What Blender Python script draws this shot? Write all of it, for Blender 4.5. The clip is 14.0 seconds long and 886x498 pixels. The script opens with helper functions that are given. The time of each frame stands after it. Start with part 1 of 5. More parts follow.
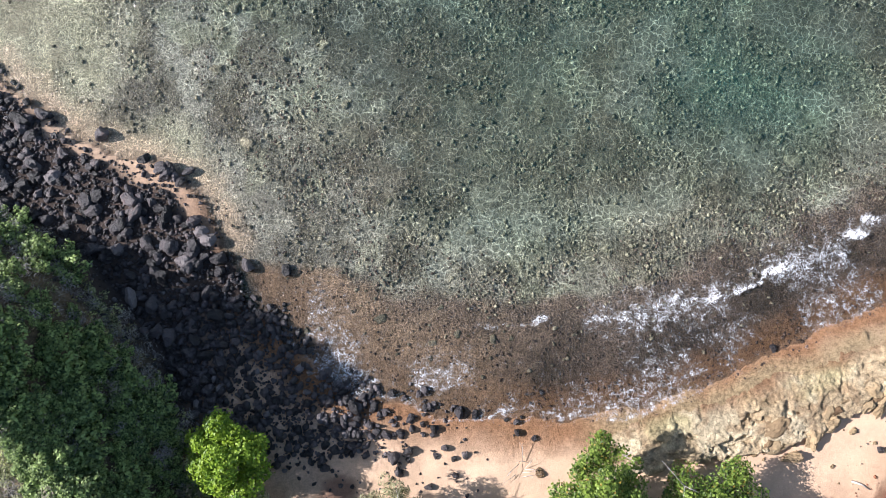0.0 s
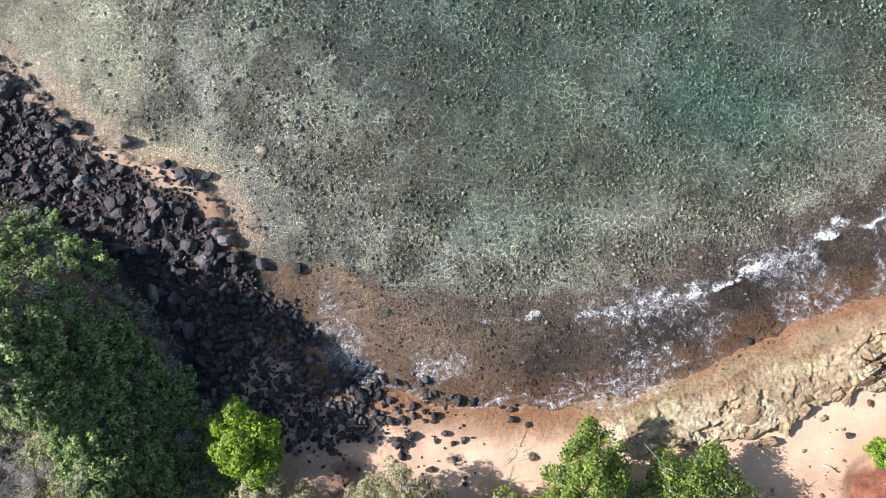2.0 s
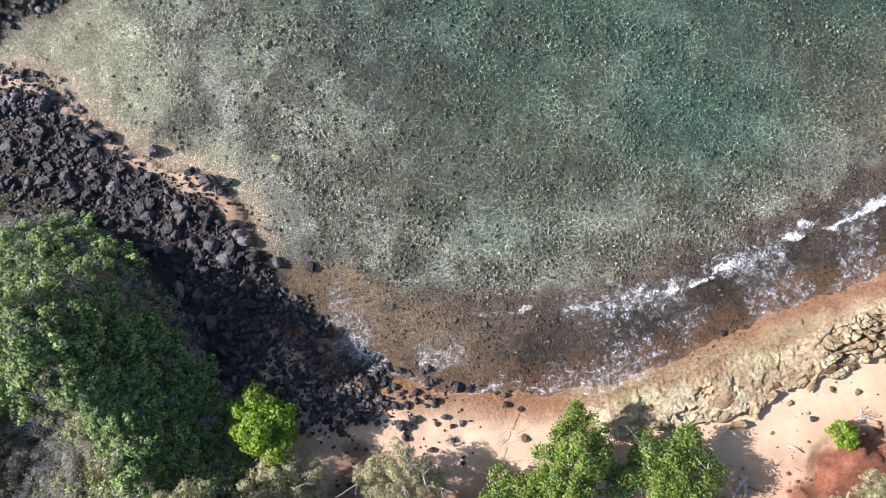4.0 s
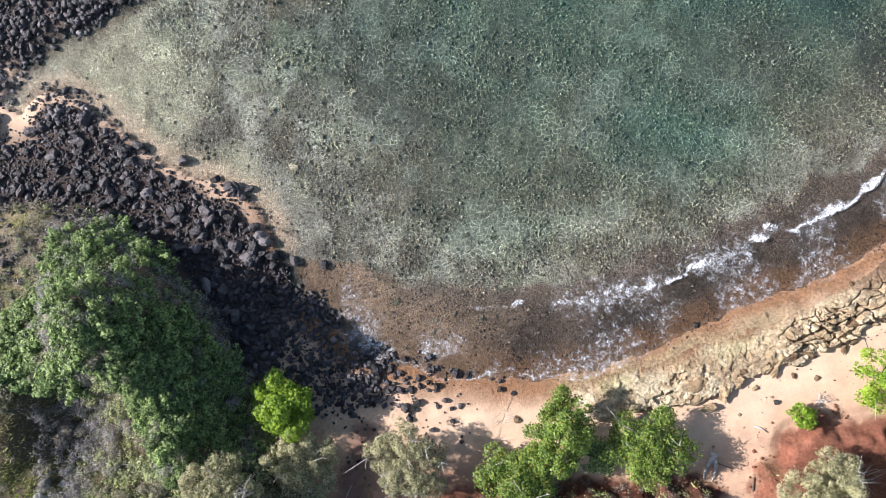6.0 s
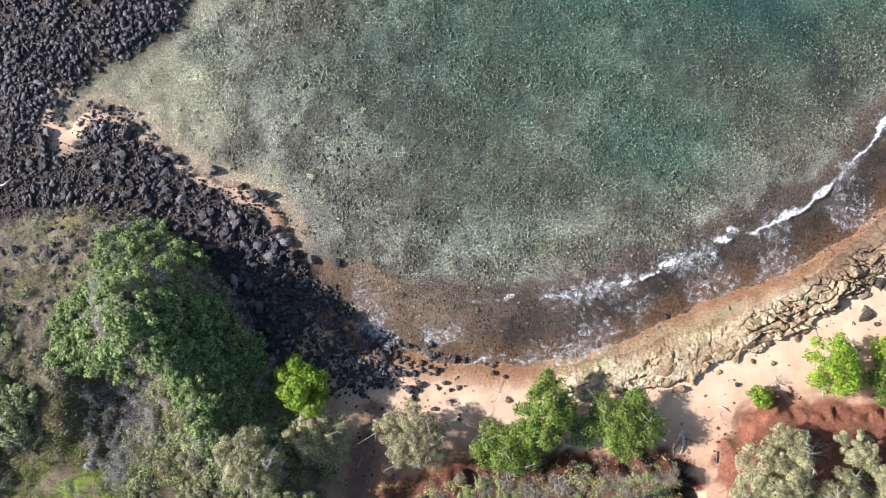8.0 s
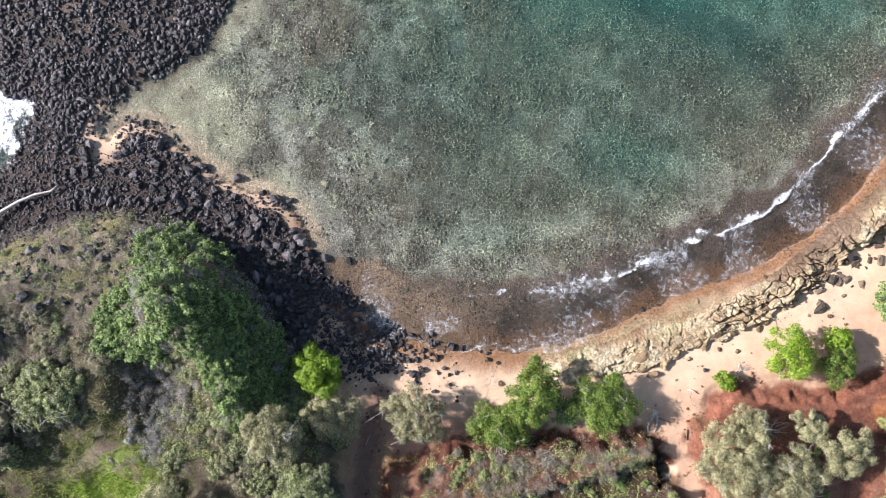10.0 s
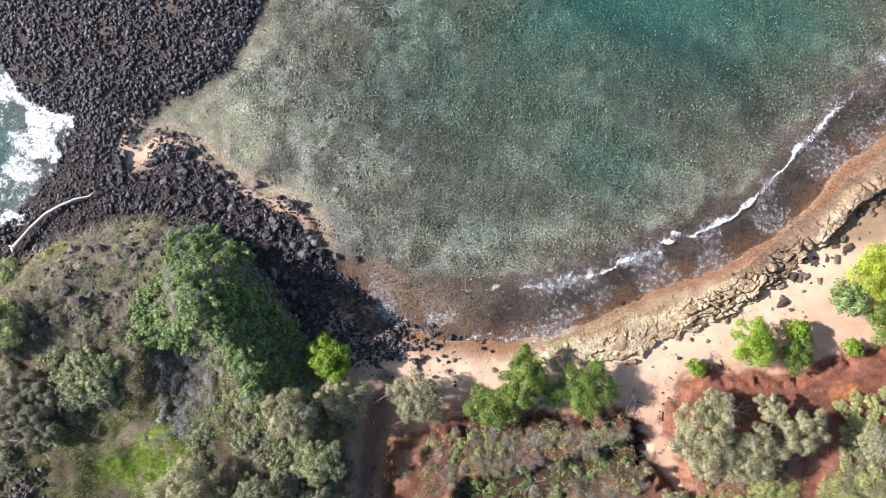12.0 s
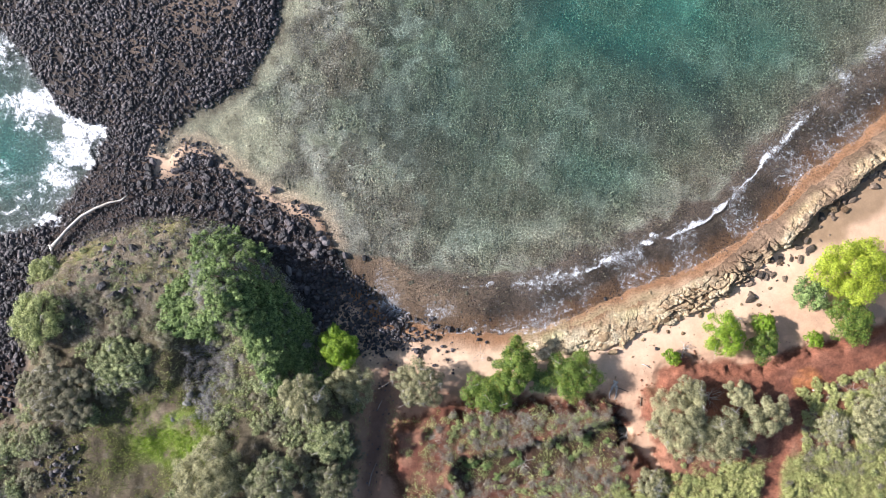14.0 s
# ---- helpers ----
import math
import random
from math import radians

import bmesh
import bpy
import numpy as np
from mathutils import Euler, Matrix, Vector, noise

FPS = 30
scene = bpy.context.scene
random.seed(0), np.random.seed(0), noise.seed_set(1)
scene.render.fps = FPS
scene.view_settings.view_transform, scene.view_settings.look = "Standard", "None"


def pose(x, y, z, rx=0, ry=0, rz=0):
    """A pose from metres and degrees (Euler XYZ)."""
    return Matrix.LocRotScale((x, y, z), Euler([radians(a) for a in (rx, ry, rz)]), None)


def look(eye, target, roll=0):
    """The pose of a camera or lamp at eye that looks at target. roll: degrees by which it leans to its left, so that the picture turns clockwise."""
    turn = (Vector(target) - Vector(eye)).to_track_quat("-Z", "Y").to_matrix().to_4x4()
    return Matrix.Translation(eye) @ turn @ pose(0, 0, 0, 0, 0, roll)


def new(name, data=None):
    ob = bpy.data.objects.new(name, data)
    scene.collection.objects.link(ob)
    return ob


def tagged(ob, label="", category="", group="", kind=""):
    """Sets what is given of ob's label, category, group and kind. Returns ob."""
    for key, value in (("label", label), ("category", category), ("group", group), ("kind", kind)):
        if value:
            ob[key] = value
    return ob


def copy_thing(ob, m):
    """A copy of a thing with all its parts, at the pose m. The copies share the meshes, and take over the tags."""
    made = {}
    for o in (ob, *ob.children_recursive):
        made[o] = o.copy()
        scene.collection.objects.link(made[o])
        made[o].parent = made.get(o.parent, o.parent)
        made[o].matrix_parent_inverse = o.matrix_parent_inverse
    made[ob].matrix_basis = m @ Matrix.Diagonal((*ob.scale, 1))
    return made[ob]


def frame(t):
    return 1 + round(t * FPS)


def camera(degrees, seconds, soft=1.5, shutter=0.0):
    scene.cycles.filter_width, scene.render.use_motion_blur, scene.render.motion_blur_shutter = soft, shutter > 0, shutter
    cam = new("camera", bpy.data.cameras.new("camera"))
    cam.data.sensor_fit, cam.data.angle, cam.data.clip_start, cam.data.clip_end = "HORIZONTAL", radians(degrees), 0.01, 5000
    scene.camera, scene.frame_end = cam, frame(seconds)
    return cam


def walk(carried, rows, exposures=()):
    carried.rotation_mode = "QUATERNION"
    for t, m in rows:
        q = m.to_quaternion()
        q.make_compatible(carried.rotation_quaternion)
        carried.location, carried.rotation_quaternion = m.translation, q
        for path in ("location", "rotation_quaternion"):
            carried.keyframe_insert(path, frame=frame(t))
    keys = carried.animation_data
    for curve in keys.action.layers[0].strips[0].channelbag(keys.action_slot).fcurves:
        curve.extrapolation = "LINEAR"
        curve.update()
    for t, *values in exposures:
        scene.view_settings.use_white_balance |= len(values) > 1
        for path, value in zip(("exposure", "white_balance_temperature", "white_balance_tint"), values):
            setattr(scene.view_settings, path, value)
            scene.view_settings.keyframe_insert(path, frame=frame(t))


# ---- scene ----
cam = camera(66.0, 14.0, soft=0.55)
PATH = [
    (0, 0.012, 0.037, 50.07, 0.0, 0.0, -0.190),
    (0.5, 0.010, 0.037, 51.00, 0.0, 0.0, -0.170),
    (1, 0.007, 0.036, 51.94, 0.0, 0.0, -0.150),
    (1.5, 0.004, 0.035, 52.88, 0.0, 0.0, -0.130),
    (2, 0.007, 0.024, 53.92, 0.0, 0.0, -0.127),
    (2.5, 0.011, 0.012, 55.07, 0.0, 0.0, -0.123),
    (3, 0.014, -0.000, 56.30, 0.0, 0.0, -0.120),
    (5.5, -0.041, 0.011, 63.85, 0.0, 0.0, -0.077),
    (6, -0.054, 0.014, 65.57, 0.0, 0.0, -0.069),
    (6.5, -0.067, 0.017, 67.44, 0.0, 0.0, -0.060),
    (7, -0.072, 0.014, 69.61, 0.0, 0.0, -0.030),
    (7.5, -0.077, 0.012, 71.84, 0.0, 0.0, -0.000),
    (8, -0.068, 0.004, 74.09, 0.0, 0.0, 0.019),
    (10.5, -0.013, -0.040, 85.08, 0.0, 0.0, 0.111),
    (11, -0.000, -0.051, 87.33, 0.0, 0.0, 0.130),
    (11.5, 0.020, -0.062, 89.60, 0.0, 0.0, 0.153),
    (12, 0.041, -0.074, 91.89, 0.0, 0.0, 0.177),
    (12.5, 0.062, -0.086, 94.18, 0.0, 0.0, 0.200),
    (13, 0.085, -0.083, 96.46, 0.0, 0.0, 0.237),
    (13.5, 0.109, -0.079, 98.76, 0.0, 0.0, 0.273),
    (14, 0.134, -0.075, 101.00, 0.0, 0.0, 0.310),
]
walk(cam, [(row[0], pose(*row[1:])) for row in PATH], [(0, 1.14, 6250, 12), (14, 1.14, 6250, 12)])

# ---- light ----
SUN_ELEVATION, SUN_SIDE = radians(29.5), Vector((-1.0, 0.15, 0)).normalized()
world = bpy.data.worlds.new("sky")
scene.world = world
world.use_nodes = True
wn = world.node_tree.nodes
sky = wn.new("ShaderNodeTexSky")
sky.sky_type, sky.sun_disc = "NISHITA", False
sky.sun_elevation, sky.sun_rotation = SUN_ELEVATION, math.atan2(SUN_SIDE.x, SUN_SIDE.y)
world.node_tree.links.new(sky.outputs[0], wn["Background"].inputs[0])
wn["Background"].inputs[1].default_value = 0.072
sun = new("sun", bpy.data.lights.new("sun", "SUN"))
sun.data.energy, sun.data.angle, sun.data.color = 4.6, radians(0.55), (1.0, 0.95, 0.94)
sun.matrix_world = look(SUN_SIDE * 90 + Vector((0, 0, 90 * math.tan(SUN_ELEVATION))), (0, 0, 0))

# ---- plan, in metres: x along the beach, y out to sea ----
BAY_SHORE = [(-19.0, 78.5), (-23.0, 41.7), (-24.7, 36.7), (-25.6, 31.7), (-28.0, 27.6), (-30.4, 24.1), (-34.6, 21.4), (-38.4, 20.3), (-41.3, 16.9), (-42.8, 14.2), (-40.4, 12.8), (-38.8, 14.7),
    (-36.7, 15.0), (-34.2, 13.9), (-30.4, 11.1), (-26.2, 8.1), (-22.0, 6.4), (-18.6, 5.1), (-16.1, 0.8), (-14.8, -1.3), (-14.0, -4.3), (-11.9, -6.7), (-9.5, -8.8), (-6.8, -10.7),
    (-2.6, -11.9), (1.5, -12.4), (7.4, -12.5), (12.4, -12.3), (17.4, -10.9), (22.4, -8.9), (27.4, -6.5), (32.5, -4.4), (37.5, -2.5), (42.5, 0.2), (47.5, 3.6),
    (50.8, 7.0), (54.1, 11.2), (57.5, 13.7), (61.6, 16.7), (65.6, 20.0), (81.6, 32.2), (126.5, 79.3)]
WEST_SHORE = [(-224.2, -39.7), (-82.2, -7.1), (-70.5, -1.2), (-65.5, 1.5), (-61.3, 2.4), (-57.5, 3.7), (-54.6, 7.7), (-51.7, 12.3), (-49.6, 16.1), (-50.1, 17.5), (-53.0, 18.5),
    (-55.9, 20.2), (-59.1, 24.0), (-61.8, 28.1), (-65.6, 32.3), (-70.7, 36.4), (-87.6, 78.2)]
HILL = [(-55.4, -0.3), (-50.0, 2.7), (-43.7, 4.4), (-37.9, 5.0), (-32.0, 3.9), (-27.4, 1.1), (-23.6, -2.6), (-20.7, -6.8), (-18.5, -11.0), (-16.4, -15.1), (-13.1, -17.6), (-11.0, -23.5),
    (-11.8, -30.2), (-12.4, -72.0), (-140.4, -72.7), (-107.1, -30.7), (-62.8, -23.8), (-61.2, -15.4), (-62.1, -8.7), (-60.4, -3.7)]
MIDDLE_BANK = [(-6.7, -26.8), (-1.7, -24.7), (5.8, -22.7), (15.0, -23.0), (22.9, -22.3), (25.4, -23.4), (26.4, -27.5), (29.7, -31.6), (31.0, -46.7), (31.1, -71.8), (-3.6, -72.0), (-4.2, -38.5), (-6.3, -33.5)]
EAST_BANK = [(31.7, -29.1), (29.6, -24.9), (30.0, -20.7), (32.1, -18.2), (35.4, -16.5), (40.9, -16.9), (47.6, -16.5), (54.3, -14.1), (60.1, -12.6), (68.5, -9.7), (126.8, 29.1), (127.4, -71.3), (34.1, -71.8), (33.5, -38.3)]
LEDGE = [(8.2, -14.2), (14.9, -13.3), (20.8, -12.0), (26.6, -9.9), (32.5, -7.8), (38.3, -4.8), (44.1, -1.0), (49.1, 3.2), (54.1, 8.2), (60.0, 12.9), (65.6, 17.1), (76.6, 26.4)]
BREAKER = [(-12.6, -3.3), (-8.1, -4.9), (-3.6, -5.7), (3.6, -5.8), (8.1, -5.6), (12.0, -4.7), (17.0, -4.1), (21.5, -3.1), (25.4, -1.4), (29.9, 0.6),
    (34.3, 2.6), (38.3, 4.2), (41.1, 5.9), (45.8, 11.1), (52.4, 17.9), (56.6, 22.9), (61.6, 27.9), (69.9, 35.5)]
ROAD = [(34.2, -18.9), (42.6, -17.7), (50.9, -17.7), (56.8, -16.4), (62.6, -14.0), (76.8, -6.3)]
TRACK = [(53.4, -19.8), (51.4, -23.6), (49.3, -27.3), (47.8, -32.4), (47.3, -38.2), (46.9, -55.0)]
GULLY = [(-7.6, -17.6), (-8.6, -21.8), (-9.4, -26.8), (-10.5, -32.7), (-11.7, -38.5), (-12.5, -55.3)]


def line_distance(x, y, pts):
    """Distance of the places to a line of points, and how far along it the nearest point lies (0 to 1)."""
    best, along = np.full(x.shape, 1e9), np.zeros(x.shape)
    for i, ((ax, ay), (bx, by)) in enumerate(zip(pts, pts[1:])):
        dx, dy = bx - ax, by - ay
        u = np.clip(((x - ax) * dx + (y - ay) * dy) / (dx * dx + dy * dy), 0, 1)
        d = np.hypot(x - ax - u * dx, y - ay - u * dy)
        near = d < best
        best, along = np.where(near, d, best), np.where(near, (i + u) / (len(pts) - 1), along)
    return best, along


def inside(x, y, pts):
    """Signed distance to a closed outline, above zero inside."""
    odd = np.zeros(x.shape, bool)
    for (ax, ay), (bx, by) in zip(pts, pts[1:] + pts[:1]):
        if ay != by:
            odd ^= ((ay > y) != (by > y)) & (x < (bx - ax) * (y - ay) / (by - ay) + ax)
    d = line_distance(x, y, pts + pts[:1])[0]
    return np.where(odd, d, -d)


def soft(a, b, v):
    u = np.clip((v - a) / (b - a), 0, 1)
    return u * u * (3 - 2 * u)


def lattice(ix, iy, seed):
    h = (ix.astype(np.int64) * 374761393 + iy.astype(np.int64) * 668265263 + seed * 974711) & 0x7FFFFFFF
    h = ((h ^ (h >> 13)) * 1274126177) & 0x7FFFFFFF
    return ((h ^ (h >> 16)) & 0xFFFF) / 65535.0


def value_noise(x, y, seed):
    ix, iy = np.floor(x), np.floor(y)
    u, v = x - ix, y - iy
    u, v = u * u * (3 - 2 * u), v * v * (3 - 2 * v)
    a, b = lattice(ix, iy, seed), lattice(ix + 1, iy, seed)
    c, d = lattice(ix, iy + 1, seed), lattice(ix + 1, iy + 1, seed)
    return (a + (b - a) * u) * (1 - v) + (c + (d - c) * u) * v


def fbm(x, y, size, seed, octaves=4):
    total, weight = 0, 0
    for o in range(octaves):
        w = 0.5 ** o
        total, weight = total + w * value_noise(x / size * 2 ** o + 17.3 * o, y / size * 2 ** o - 9.1 * o, seed + o), weight + w
    return total / weight


def cells(x, y, size, seed):
    """Cracked cells: distance to the nearest crack (in cell sizes) and a number of each cell's own."""
    x, y = x / size, y / size
    ix, iy = np.floor(x), np.floor(y)
    f1, f2, own = np.full(x.shape, 9.0), np.full(x.shape, 9.0), np.zeros(x.shape)
    for a in (-1, 0, 1):
        for b in (-1, 0, 1):
            px, py = ix + a + lattice(ix + a, iy + b, seed), iy + b + lattice(ix + a, iy + b, seed + 7)
            d = np.hypot(x - px, y - py)
            nearer = d < f1
            f2 = np.where(nearer, f1, np.minimum(f2, d))
            own = np.where(nearer, lattice(ix + a, iy + b, seed + 13), own)
            f1 = np.minimum(f1, d)
    return f2 - f1, own


def bump_at(x, y, place, r):
    return np.exp(-((x - place[0]) ** 2 + (y - place[1]) ** 2) / (r * r))


def plan(x, y):
    """Height of the ground and the masks of what covers it."""
    x, y = np.asarray(x, float), np.asarray(y, float)
    wob = (fbm(x, y, 3.0, 3) - 0.5) * 1.6
    land = inside(x, y, BAY_SHORE + [(400, -400), (-400, -400)] + WEST_SHORE) + wob
    west = soft(-36, -44, x + 0.35 * (y - 12)) * soft(-12, 0, y + 20)
    beach = soft(-24, -12, x)
    hill_d = inside(x, y, HILL) + wob * 0.7
    # sea bed
    out = np.maximum(-land, 0)
    ledge_d, ledge_u = line_distance(x, y, LEDGE)
    reach = 4.8 + 3.6 * soft(-12, 0, x)
    shelf = soft(-17, -12, x + (fbm(x, y, 5, 33) - 0.5) * 6) * soft(reach + 1.6, reach - 1.6, out + (fbm(x, y, 4, 31) - 0.5) * 3.5)
    shelf = shelf * np.maximum(soft(0.2, -2.4, y + (fbm(x, y, 3, 35) - 0.5) * 3), soft(2, 9, x))
    deep = 0.22 + 0.022 * out + 0.35 * soft(8, 18, out)
    deep += 0.8 * bump_at(x, y, (23.2, 11.0), 5.5) + 0.5 * bump_at(x, y, (13.0, 29.4), 8) + 1.3 * bump_at(x, y, (28.9, 38.6), 11) + 0.9 * bump_at(x, y, (45.6, 32.0), 12) + 0.35 * bump_at(x, y, (-26.3, 22.0), 3)
    deep = np.clip(deep, 0.1, 3.6) * (0.7 + 0.6 * fbm(x, y, 6, 11))
    bed = -np.where(west > 0.5, 0.3 + 0.25 * out, deep) * (1 - shelf) - shelf * (0.06 + 0.028 * out)
    bed = bed + (fbm(x, y, 1.1, 21) - 0.5) * 0.35 * soft(0.5, 3, out) * (1 - 0.7 * shelf)
    # shore
    inland = np.maximum(land, 0)
    z = np.where(land < 0, bed, 0.02 + 1.15 * (1 - np.exp(-inland * 0.13)))
    lava = soft(1.5, -7, x - 0.5 * (y + 12) + (fbm(x, y, 4, 41) - 0.5) * 9) * soft(-1.6, -0.6, land) * soft(0.5, -0.5, hill_d) * soft(-27, -19, y + 0.35 * (x + 12) * (x > -12))
    pocket = line_distance(x, y, BAY_SHORE[8:19])[0] + (fbm(x, y, 2.5, 45) - 0.5) * 2.2
    sandy_rim = soft(3.4, 1.4, pocket)
    lava = lava * (1 - 0.75 * soft(1.7, 0.6, pocket) * soft(-12, -17, x)) * (1 - 0.9 * bump_at(x, y, (-41.3, 12.3), 2.2))
    z = z + lava * 0.25 * (fbm(x, y, 1.6, 43) - 0.4)
    # hill
    lee = soft(-29, -24, x + 0.25 * (y + 8)) * soft(-24, -17, y)
    h = 4.6 * (1 - lee) * soft(0, 6.5, hill_d) + lee * (9.0 * np.clip(hill_d / 10.0, 0, 1)) + 0.8 * soft(0, 1.2, hill_d) * (1 - 0.7 * lee)
    h += 4.4 * bump_at(x, y, (-30.2, -7.2), 4.5) + 2.6 * bump_at(x, y, (-27.0, -3.6), 4.2) + 1.6 * bump_at(x, y, (-25.5, -10.5), 3.4)
    h += 1.0 * bump_at(x, y, (-37.5, -12.5), 3.5) + 1.4 * bump_at(x, y, (-38.6, -17.0), 3.4)
    h -= 3.2 * bump_at(x, y, (-32.8, -16.0), 4.6) + 1.6 * bump_at(x, y, (-40.2, -28.3), 8)
    h *= soft(-1, 3, hill_d)
    z = np.where(hill_d > -1, z * (1 - soft(0, 3, hill_d)) + h + z * soft(0, 3, hill_d) * 0.4, z) + soft(0, 2, hill_d) * (fbm(x, y, 2.2, 51) - 0.5) * 0.9
    # banks of red earth
    ragged = (fbm(x, y, 1.5, 61) - 0.5) * 2.8
    mid, east = inside(x, y, MIDDLE_BANK) + ragged, inside(x, y, EAST_BANK) + ragged
    z = z + soft(-0.2, 0.7, mid) * (1.9 + 0.5 * (fbm(x, y, 2.5, 63) - 0.5)) + soft(-0.3, 1.3, east) * 1.5
    ditch = line_distance(x, y, [(4.1, -32.6), (12.3, -30.7), (19.6, -29.0), (25.0, -26.9)])[0]
    z = z - 2.1 * soft(3.2, 1.2, ditch + ragged * 0.6) + 0.5 * soft(4.2, 2.6, ditch) * soft(0, 1, mid)
    pit = bump_at(x, y, (-1.5, -26.9), 0.9)
    z = z - 1.6 * pit
    gully = line_distance(x, y, GULLY)[0]
    z = z * (1 - 0.45 * soft(2.6, 0.8, gully))
    road = np.minimum(line_distance(x, y, ROAD)[0] - 1.6, line_distance(x, y, TRACK)[0])
    z = z - 0.25 * soft(1.8, 0.8, road)
    # limestone
    stone = soft(2.6, 1.2, ledge_d + (fbm(x, y, 3, 71) - 0.5) * 2.4) * soft(0, 0.05, ledge_u) * soft(14, 20, x + 6)
    z = z + stone * 0.2
    return dict(z=z, land=land, west=west, out=out, shelf=shelf, sandy_rim=sandy_rim, lava=lava, stony=np.where(hill_d > -0.4, soft(2.6, 1.0, hill_d) * soft(2, -5, x - 0.5 * (y + 12)), 0), hill=hill_d, mid=mid, east=east, road=road, gully=gully, stone=stone, pit=pit, ditch=ditch, ledge=ledge_d, beach=beach)


def height(x, y):
    return float(plan(np.array([x]), np.array([y]))["z"][0])


def heights(x, y):
    return plan(x, y)["z"]


# ---- builders ----
def sheet(name, verts, faces):
    """A mesh from arrays of corners and of faces that all have as many corners."""
    me = bpy.data.meshes.new(name)
    verts, faces = np.asarray(verts, np.float32), np.asarray(faces, np.int32)
    n, k = faces.shape
    me.vertices.add(len(verts))
    me.vertices.foreach_set("co", verts.ravel())
    me.loops.add(n * k)
    me.loops.foreach_set("vertex_index", faces.ravel())
    me.polygons.add(n)
    me.polygons.foreach_set("loop_start", np.arange(0, n * k, k, dtype=np.int32))
    me.update(calc_edges=True)
    return me


def colour_layer(me, name, values):
    layer = me.attributes.new(name, "FLOAT_COLOR", "POINT")
    rgba = np.ones((len(values), 4), np.float32)
    rgba[:, :values.shape[1]] = values
    layer.data.foreach_set("color", rgba.ravel())


def number_layer(me, name, values):
    me.attributes.new(name, "FLOAT", "POINT").data.foreach_set("value", np.asarray(values, np.float32))


def smooth(me):
    me.polygons.foreach_set("use_smooth", np.ones(len(me.polygons), bool))
    return me


def part(name, me, material, parent=None, label=""):
    if isinstance(me, bmesh.types.BMesh):
        bm, me = me, bpy.data.meshes.new(name)
        bm.to_mesh(me)
        bm.free()
    ob = new(name, me)
    if material and not me.materials:
        me.materials.append(material)
    ob.parent = parent
    return tagged(ob, label)


def grid_faces(nx, ny):
    i = np.arange(nx - 1)[None, :] + nx * np.arange(ny - 1)[:, None]
    return np.stack([i, i + 1, i + 1 + nx, i + nx], -1).reshape(-1, 4)


def tube(points, radii, sides=7):
    """Corners and faces of a tapered, closed tube along points."""
    pts = [Vector(p) for p in points]
    verts, faces = [], []
    for i, p in enumerate(pts):
        d = (pts[min(i + 1, len(pts) - 1)] - pts[max(i - 1, 0)]).normalized()
        side = d.cross(Vector((0.31, 0.17, 0.93)))
        side = (side if side.length > 0.05 else d.cross(Vector((1, 0, 0)))).normalized()
        up = d.cross(side)
        for k in range(sides):
            a = 2 * math.pi * k / sides
            verts.append(p + radii[i] * (math.cos(a) * side + math.sin(a) * up))
    for i in range(len(pts) - 1):
        for k in range(sides):
            a, b = i * sides + k, i * sides + (k + 1) % sides
            faces.append((a, b, b + sides, a + sides))
    n = len(verts)
    verts += [pts[0], pts[-1]]
    for k in range(sides):
        faces.append((n, (k + 1) % sides, k, k))
        a = (len(pts) - 1) * sides
        faces.append((n + 1, a + k, a + (k + 1) % sides, a + (k + 1) % sides))
    return verts, [tuple(dict.fromkeys(f)) for f in faces]


def tubes_mesh(name, runs, sides=6):
    me, verts, faces = bpy.data.meshes.new(name), [], []
    for points, radii in runs:
        v, f = tube(points, radii, sides)
        faces += [tuple(i + len(verts) for i in q) for q in f]
        verts += v
    me.from_pydata([tuple(v) for v in verts], [], faces)
    me.update()
    return smooth(me)


def stone_mesh(name, seed, detail=2, flat=0.75, cuts=9, rough=0.1):
    """A boulder about 1 across, broken along random planes, its foot at z = 0."""
    rnd = random.Random(seed)
    bm = bmesh.new()
    bmesh.ops.create_icosphere(bm, subdivisions=detail, radius=0.62)
    planes = [(Vector((rnd.gauss(0, 1), rnd.gauss(0, 1), rnd.gauss(0, 0.8))).normalized(), rnd.uniform(0.29, 0.47)) for _ in range(cuts)]
    stretch = Vector((1, rnd.uniform(0.62, 0.95), flat * rnd.uniform(0.8, 1.15)))
    for v in bm.verts:
        for n, d in planes:
            over = v.co.dot(n) - d
            if over > 0:
                v.co -= n * over * 0.93
        v.co += v.co.normalized() * ((noise.noise(v.co * 3.1 + Vector((seed, 0, 0))) + 0.6 * noise.noise(v.co * 8.3 + Vector((0, seed, 0)))) * rough)
        v.co = Vector((v.co.x * stretch.x, v.co.y * stretch.y, v.co.z * stretch.z + 0.22))
    bm.normal_update()
    me = bpy.data.meshes.new(name)
    bm.to_mesh(me)
    bm.free()
    return me


def mesh_arrays(me):
    v = np.zeros(len(me.vertices) * 3, np.float32)
    me.vertices.foreach_get("co", v)
    f = np.array([p.vertices[:] for p in me.polygons], np.int32)
    return v.reshape(-1, 3), f


